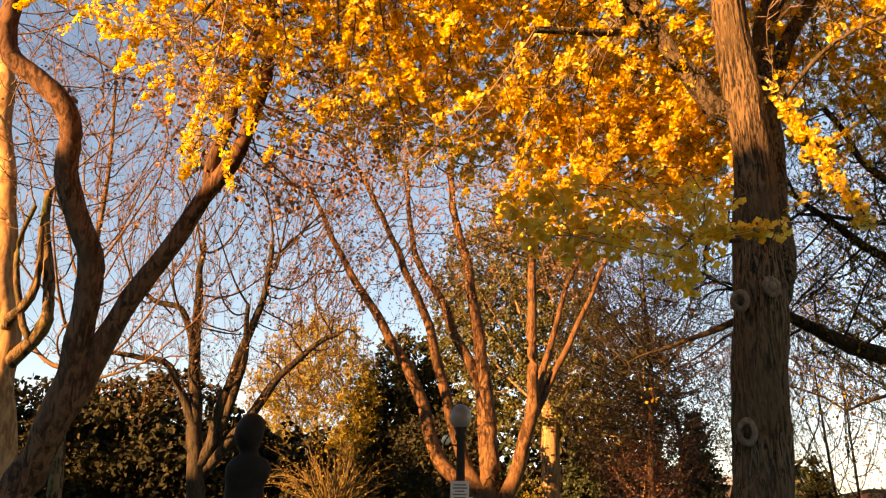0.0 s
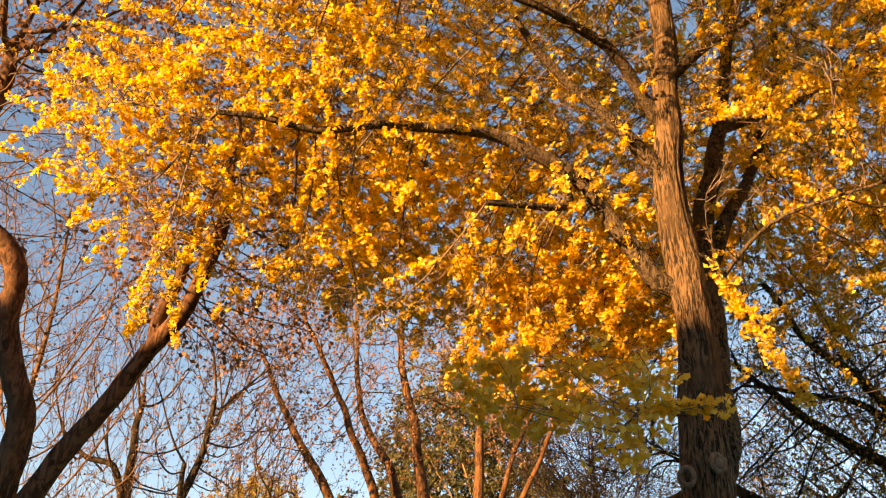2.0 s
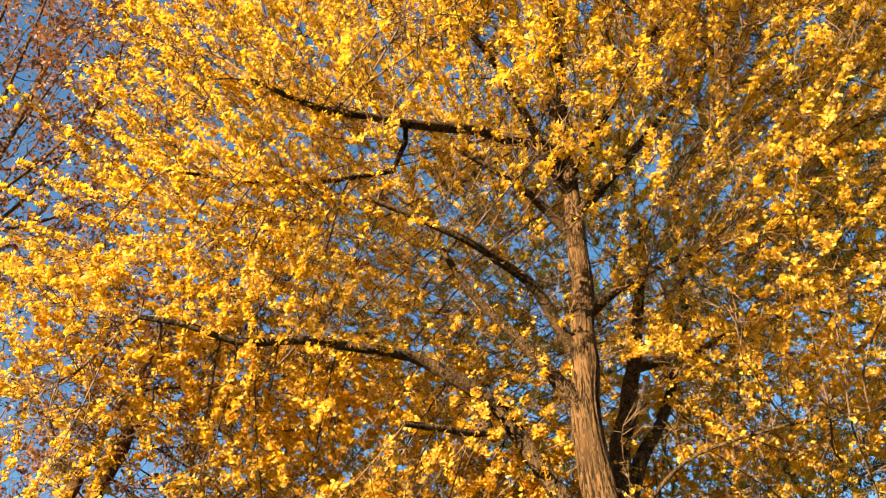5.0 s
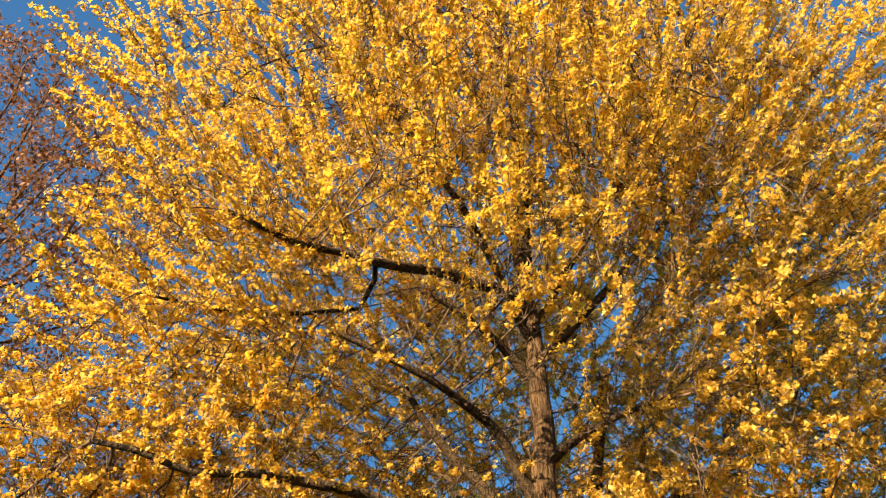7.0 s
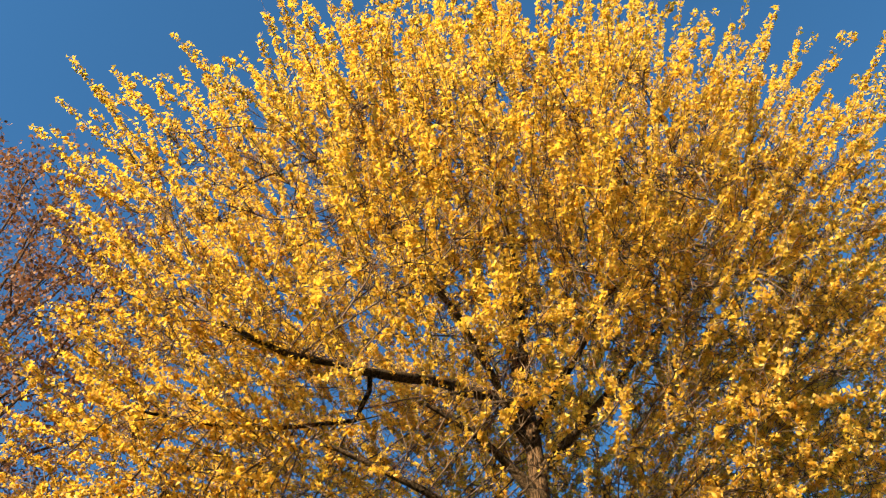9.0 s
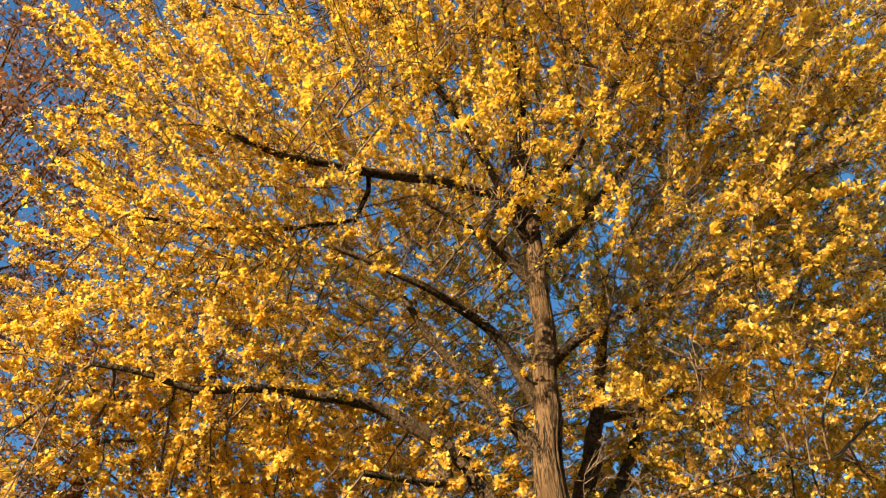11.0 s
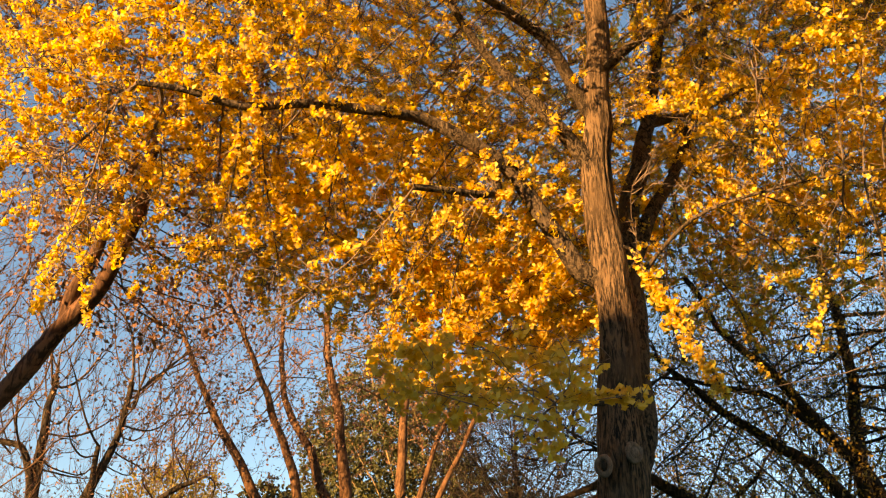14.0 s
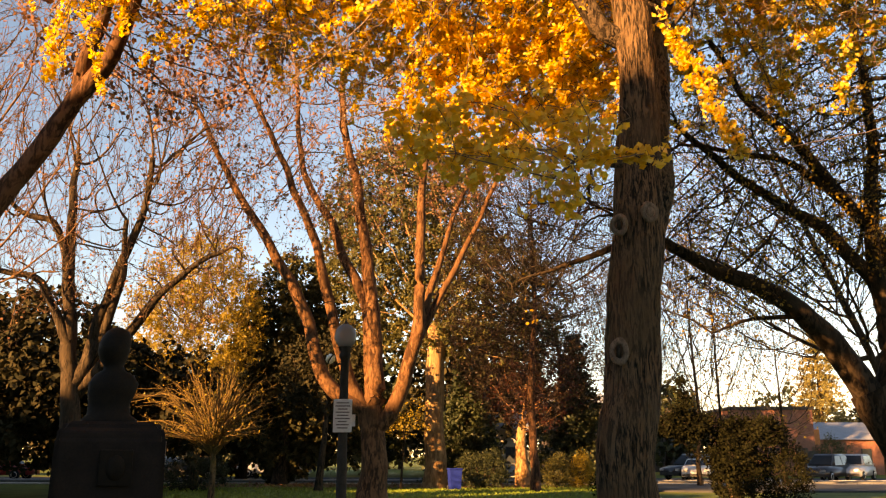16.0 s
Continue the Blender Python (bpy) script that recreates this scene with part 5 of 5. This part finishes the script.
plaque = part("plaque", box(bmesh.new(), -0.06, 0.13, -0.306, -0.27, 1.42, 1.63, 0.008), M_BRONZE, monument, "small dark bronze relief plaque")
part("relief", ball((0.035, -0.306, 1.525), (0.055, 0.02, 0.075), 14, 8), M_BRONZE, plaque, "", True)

bm = lathe([(0.13, 1.79), (0.135, 1.82), (0.105, 1.85), (0.10, 1.92), (0.115, 1.99), (0.12, 2.05), (0.095, 2.10), (0.068, 2.13), (0.066, 2.16), (0.088, 2.20), (0.102, 2.25), (0.102, 2.30), (0.092, 2.345), (0.068, 2.38), (0.035, 2.40), (0.008, 2.405)], 24)
for q in bm.verts:
    q.co.y *= 0.85 if q.co.z < 2.12 else 1.1
    q.co.x *= 1.25 if q.co.z < 2.12 else 0.95
    q.co.x += 0.010 * math.sin(q.co.z * 19)
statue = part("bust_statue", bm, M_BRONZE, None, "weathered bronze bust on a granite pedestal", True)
tagged(statue, category="statue")
statue.matrix_basis = pose(-2.1, 5.5, -0.005, 0, 0, 15)

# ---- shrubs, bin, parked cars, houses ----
# The yew and the two shrubs have leaves darkened in colour for shade.
crown_tree("dark_yew", "spreading yew with deep shade put into its leaf colour", (10.4, 31.5, 0), 0.22, 3.4, [((10.4, 31.5, 1.45), (0.85, 0.8, 1.55), 3.4), ((8.7, 31.5, 2.65), (1.3, 0.8, 0.5), 2), ((8.7, 31.5, 3.4), (0.3, 0.3, 1.0), 0.5), ((11.5, 31.5, 2.4), (0.9, 0.8, 0.5), 1.2)], 2400, 0.2, 0.2, M_DARK_BARK, M_BLACK_LEAF, 137, 2.6, 45, (0.07, 0.14), fuzz_len=(0.15, 0.4), trunk_top=1.6)
shrub("half-bare shrub with shade put into its leaf colour", (12.2, 32.0, 0), (1.0, 0.9, 0.95), M_BLACK_LEAF, 138, 800, (0.05, 0.10))
shrub("clipped shrub with shade put into its leaf colour", (6.7, 33.0, 0), (0.9, 0.8, 0.5), M_BLACK_LEAF, 139, 700, (0.05, 0.10))
crown_tree("small_garden_tree", "small young tree with reddish leaves", (-1.95, 42, 0), 0.07, 4, [((-1.95, 42, 3.3), (1.2, 1.0, 0.9), 1)], 300, 0.25, 0.3, M_DARK_BARK, M_GOLD_LEAF, 142, 1.4, 12, (0.07, 0.13), trunk_top=2.2)
crown_tree("dark_trunked_tree", "leafy tree with a dark trunk and leaf colour darkened for shade", (-5.6, 40, 0), 0.2, 8, [((-5.4, 41, 5.4), (2.6, 2.0, 2.4), 1)], 800, 0.35, 0.45, M_DARK_BARK, M_DEEP_LEAF, 143, 1.6, 22, (0.12, 0.24), trunk_top=3.6)
stake = thing("stake", "thin pale stake standing in the lawn", "stake", (-9.45, 30, 0))
part("shaft", lathe([(0.022, -0.05), (0.024, 1.2), (0.020, 2.0)], 8), M_SIGN, stake, "", True)
part("cap", lathe([(0.026, 2.0), (0.028, 2.03), (0.012, 2.06)], 8), M_SIGN, stake, "", True)

# grass blades where the lawn is seen
rng = np.random.default_rng(151)
n = 42000
g = np.stack([rng.uniform(-16, 11, n), rng.uniform(27, 49, n), np.zeros(n)], 1)
g = g[(g[:, 0] > -0.42 * g[:, 1]) & (g[:, 0] < 0.24 * g[:, 1])]
n = len(g)
g[:, 2] = 0.03 + 0.025 * (np.sin(g[:, 0] * 0.21 + 1) * np.cos(g[:, 1] * 0.17) + 0.5 * np.sin(g[:, 0] * 0.5 + g[:, 1] * 0.43)) - 0.01
way = rng.normal(0, 1, (n, 3)) * (1, 1, 0)
tip = g + unit(way) * rng.uniform(0.01, 0.05, (n, 1)) + np.stack([np.zeros(n), np.zeros(n), rng.uniform(0.05, 0.12, n)], 1)
side = unit(np.cross(way, (0, 0, 1.0))) * 0.022
v = np.stack([g - side, g + side, tip], 1).reshape(-1, 3)
blades = put("grass", mesh_from("grass", v, np.arange(n * 3).reshape(-1, 3)), M_BLADE, None, "short green lawn grass lit by low sun", "stuff", False)
tagged(blades, category="grass")

# fallen leaves on the far edge of the lawn
n = 5200
g = np.stack([rng.uniform(-14, 5, n), rng.uniform(43.5, 49.4, n), np.full(n, 0.085)], 1)
v, f = leaves(rng, g, rng.normal(0, 1, (n, 3)) * (1, 1, 0.2), rng.normal(0, 0.25, (n, 3)) + np.array((0, 0, 1.0)), rng.uniform(0.10, 0.20, n), "leaf")
litter = put("fallen_leaf_litter", mesh_from("fallen_leaf_litter", v, f), M_RUSSET, None, "russet fallen leaves scattered on the lawn", "stuff", False)
tagged(litter, category="leaves")

bin_ = thing("waste_bin", "blue plastic wheeled waste bin", "bin", (0.58, 42, 0), "", 10)
bm = bmesh.new()
box(bm, -0.3, 0.3, -0.35, 0.35, 0.06, 0.95, 0.03)
for q in bm.verts:
    if q.co.z < 0.5:
        q.co.x *= 0.85
        q.co.y *= 0.85
part("body", bm, M_BLUE_BIN, bin_)
boxed("lid", (-0.33, 0.33, -0.38, 0.40, 0.955, 1.03), M_BLUE_BIN, bin_, "", 0.025)
for s in (-1, 1):
    w = part("wheel", lathe([(0.03, -0.03), (0.12, -0.03), (0.13, 0.0), (0.12, 0.03), (0.03, 0.03)], 14), M_RUBBER, bin_, "", True)
    w.matrix_basis = pose(s * 0.27, 0.33, 0.13, 0, 90, 0)


def car(label, at, turn, material, tall=1.5, long=4.5, group="parked cars", wagon=False):
    t = thing("car", label, "car", at, group, turn)
    bm = bmesh.new()
    h = tall
    side = [(-long / 2, 0.32), (-long / 2, 0.78), (-long / 2 + 0.15, 0.92), (long / 2 - 0.95, 0.98), (long / 2 - 0.08, 0.80), (long / 2, 0.62), (long / 2, 0.30)]
    cabin = [(-long / 2 + (0.25 if wagon else 0.9), 0.93), (-long / 2 + (0.55 if wagon else 1.45), h), (long / 2 - 2.15, h), (long / 2 - 1.2, 0.97)]

    def slab_of(bm, profile, half, top_in):
        lo = min(p[1] for p in profile)
        hi = max(p[1] for p in profile)
        both = [[bm.verts.new((x, s * (half - top_in * (z - lo) / (hi - lo)), z)) for x, z in profile] for s in (-1, 1)]
        bm.faces.new(both[0]), bm.faces.new(both[1][::-1])
        n = len(profile)
        for i in range(n):
            bm.faces.new((both[0][i], both[1][i], both[1][(i + 1) % n], both[0][(i + 1) % n]))

    slab_of(bm, side, 0.9, 0.04)
    bmesh.ops.recalc_face_normals(bm, faces=bm.faces[:])
    bmesh.ops.bevel(bm, geom=bm.edges[:], offset=0.05, segments=2, affect="EDGES")
    part("body", bm, material, t, "", True)
    bm = bmesh.new()
    slab_of(bm, cabin, 0.83, 0.2)
    bmesh.ops.recalc_face_normals(bm, faces=bm.faces[:])
    bmesh.ops.bevel(bm, geom=bm.edges[:], offset=0.04, segments=2, affect="EDGES")
    part("cabin", bm, material, t, "", True)
    x0, x1 = cabin[1][0], cabin[2][0]
    for s in (-1, 1):
        for lo, hi in ((x0 - 0.1, (x0 + x1) / 2 - 0.05), ((x0 + x1) / 2 + 0.05, x1 + 0.35)):
            bm = box(bmesh.new(), lo, hi, -0.012, 0.012, 1.03, h - 0.12, 0.0)
            for q in bm.verts:
                q.co.y += s * (0.83 - 0.2 * (q.co.z - 0.93) / (h - 0.93) + 0.006)
                if q.co.z > 1.2 and q.co.x > x1:
                    q.co.x = x1 - 0.02
            part("side_window", bm, M_GLASS, t, "dark glass")
    for p0, p1 in ((cabin[2], cabin[3]), (cabin[1], cabin[0])):
        bm = bmesh.new()
        out = 0.012 if p0 is cabin[2] else -0.012
        vs = [bm.verts.new((p0[0] + (p1[0] - p0[0]) * k + out, s * (0.60 if k < 0.5 else 0.74), p0[1] + (p1[1] - p0[1]) * k + 0.012)) for k, s in ((0.14, -1), (0.14, 1), (0.88, 1), (0.88, -1))]
        bm.faces.new(vs)
        bmesh.ops.solidify(bm, geom=bm.faces[:], thickness=0.01)
        part("windscreen" if p0 is cabin[2] else "rear_window", bm, M_GLASS, t, "dark glass")
    for x in (-long / 2 + 0.85, long / 2 - 0.85):
        for s in (-1, 1):
            w = part("wheel", lathe([(0.20, -0.1), (0.30, -0.1), (0.33, -0.06), (0.33, 0.06), (0.30, 0.1), (0.20, 0.1)], 20), M_RUBBER, t, "", True)
            w.matrix_basis = pose(x, s * 0.84, 0.33, 90, 0, 0)
            part("rim", lathe([(0.05, -0.09), (0.2, -0.105), (0.2, 0.105), (0.05, 0.09)], 14), M_CHROME, w, "metal rim", True)
    for s in (-1, 1):
        boxed("headlight", (long / 2 - 0.06, long / 2 + 0.012, s * 0.68 - 0.16, s * 0.68 + 0.16, 0.62, 0.76), M_CHROME, t, "", 0.01)
        boxed("tail_light", (-long / 2 - 0.012, -long / 2 + 0.05, s * 0.74 - 0.1, s * 0.74 + 0.1, 0.66, 0.86), M_LAMP_RED, t, "red lamp", 0.01)
    boxed("bumper", (long / 2 - 0.03, long / 2 + 0.05, -0.82, 0.82, 0.32, 0.5), M_TRIM, t, "", 0.02)
    return t


car("black sport utility car parked along the street", (25.4, 58.6, 0.02), 225, M_CAR_DARK, 1.75, 4.6, wagon=True)
car("silver van parked along the street", (28.2, 60.6, 0.02), 232, M_CAR_SILVER, 1.75, 4.7, wagon=True)
car("white saloon car parked along the street", (16.8, 58.2, 0.02), 250, M_CAR_WHITE, 1.42, 4.5)
car("dark sport utility car parked along the street", (17.3, 61.5, 0.02), 215, M_CAR_DARK, 1.75, 4.6, wagon=True)
car("silver saloon car parked along the street", (2.6, 58.0, 0.02), 180, M_CAR_SILVER, 1.45)
car("dark saloon car parked along the street", (-16.5, 58.0, 0.02), 180, M_CAR_DARK, 1.45)
car("silver saloon car parked along the street", (-12.5, 64.0, 0.02), 0, M_CAR_SILVER, 1.45)
car("white saloon car parked along the street", (-19.5, 64.0, 0.02), 0, M_CAR_WHITE, 1.5)
car("red saloon car parked along the street", (-29.0, 58.0, 0.02), 180, M_CAR_RED, 1.5)


def house(name, label, at, turn, wide, deep, tall, wall_mat, roof_mat, pitched=0.0, floors=1, cols=3):
    t = thing(name, label, "building", at, "", turn)
    boxed("wall", (-wide / 2, wide / 2, 0, deep, -0.1, tall), wall_mat, t, "", 0.02)
    bm = bmesh.new()
    if pitched:
        vs = [bm.verts.new(c) for c in ((-wide / 2 - .4, -.4, tall), (wide / 2 + .4, -.4, tall), (wide / 2 + .4, deep + .4, tall), (-wide / 2 - .4, deep + .4, tall), (-wide / 2 - .4, deep / 2, tall + pitched), (wide / 2 + .4, deep / 2, tall + pitched))]
        for q in ((0, 1, 5, 4), (2, 3, 4, 5), (0, 4, 3), (1, 2, 5), (3, 2, 1, 0)):
            bm.faces.new([vs[i] for i in q])
    else:
        box(bm, -wide / 2 - 0.15, wide / 2 + 0.15, -0.15, deep + 0.15, tall + 0.004, tall + 0.28, 0.02)
    part("roof", bm, roof_mat, t)
    for fl in range(floors):
        for i in range(cols):
            x = -wide / 2 + wide * (i + 0.5) / cols
            z = 1.0 + fl * 2.9
            w = boxed("window", (x - 0.5, x + 0.5, -0.05, 0.03, z, z + 1.3), M_TRIM, t, "dark-framed window", 0.01)
            boxed("pane", (x - 0.44, x - 0.02, -0.065, -0.045, z + 0.06, z + 1.24), M_GLASS, w, "", 0.004)
            boxed("pane", (x + 0.02, x + 0.44, -0.065, -0.045, z + 0.06, z + 1.24), M_GLASS, w, "", 0.004)
            boxed("sill", (x - 0.6, x + 0.6, -0.12, 0.0, z - 0.08, z - 0.003), M_CONCRETE, w, "", 0.01)
    x = wide / 2 - wide * 0.5 / cols + 0.9
    boxed("door", (x - 0.45, x + 0.45, -0.05, 0.03, 0, 2.05), M_TRIM, t, "dark door", 0.01)
    return t


house("shop_building", "flat-roofed red brick shop building", (28.2, 75.0, 0), -4, 7.0, 8, 5.5, M_BRICK, M_TRIM, 0, 1, 3)
house("low_shop", "low brick shop with a grey pitched roof", (38.5, 80.0, 0), 8, 13.5, 8, 3.1, M_BRICK, M_ROOF, 1.7, 1, 5)
house("white_house", "white house with a pitched roof", (4.3, 69, 0), 0, 4.5, 7, 3.6, M_STUCCO, M_ROOF, 1.8, 1, 2)
house("yellow_house", "stucco house with walls darkened in colour to dim the sun", (19.0, 92, 0), 0, 16, 8, 7.0, M_DULL_WALL, M_ROOF, 1.2, 2, 5)
house("long_house", "long low house with shade put into its wall colour", (-22.0, 80, 0), 0, 18, 8, 3.4, M_DULL_WALL, M_ROOF, 1.8, 1, 6)

sign_post = thing("shop_sign", "orange shop sign on a thin post", "sign", (32.4, 76.5, 0))
part("pole", lathe([(0.08, 0), (0.06, 3.1)], 10), M_POLE, sign_post, "", True)
boxed("board", (-0.46, 0.46, -0.08, 0.08, 2.6, 3.9), M_ORANGE, sign_post, "", 0.02)
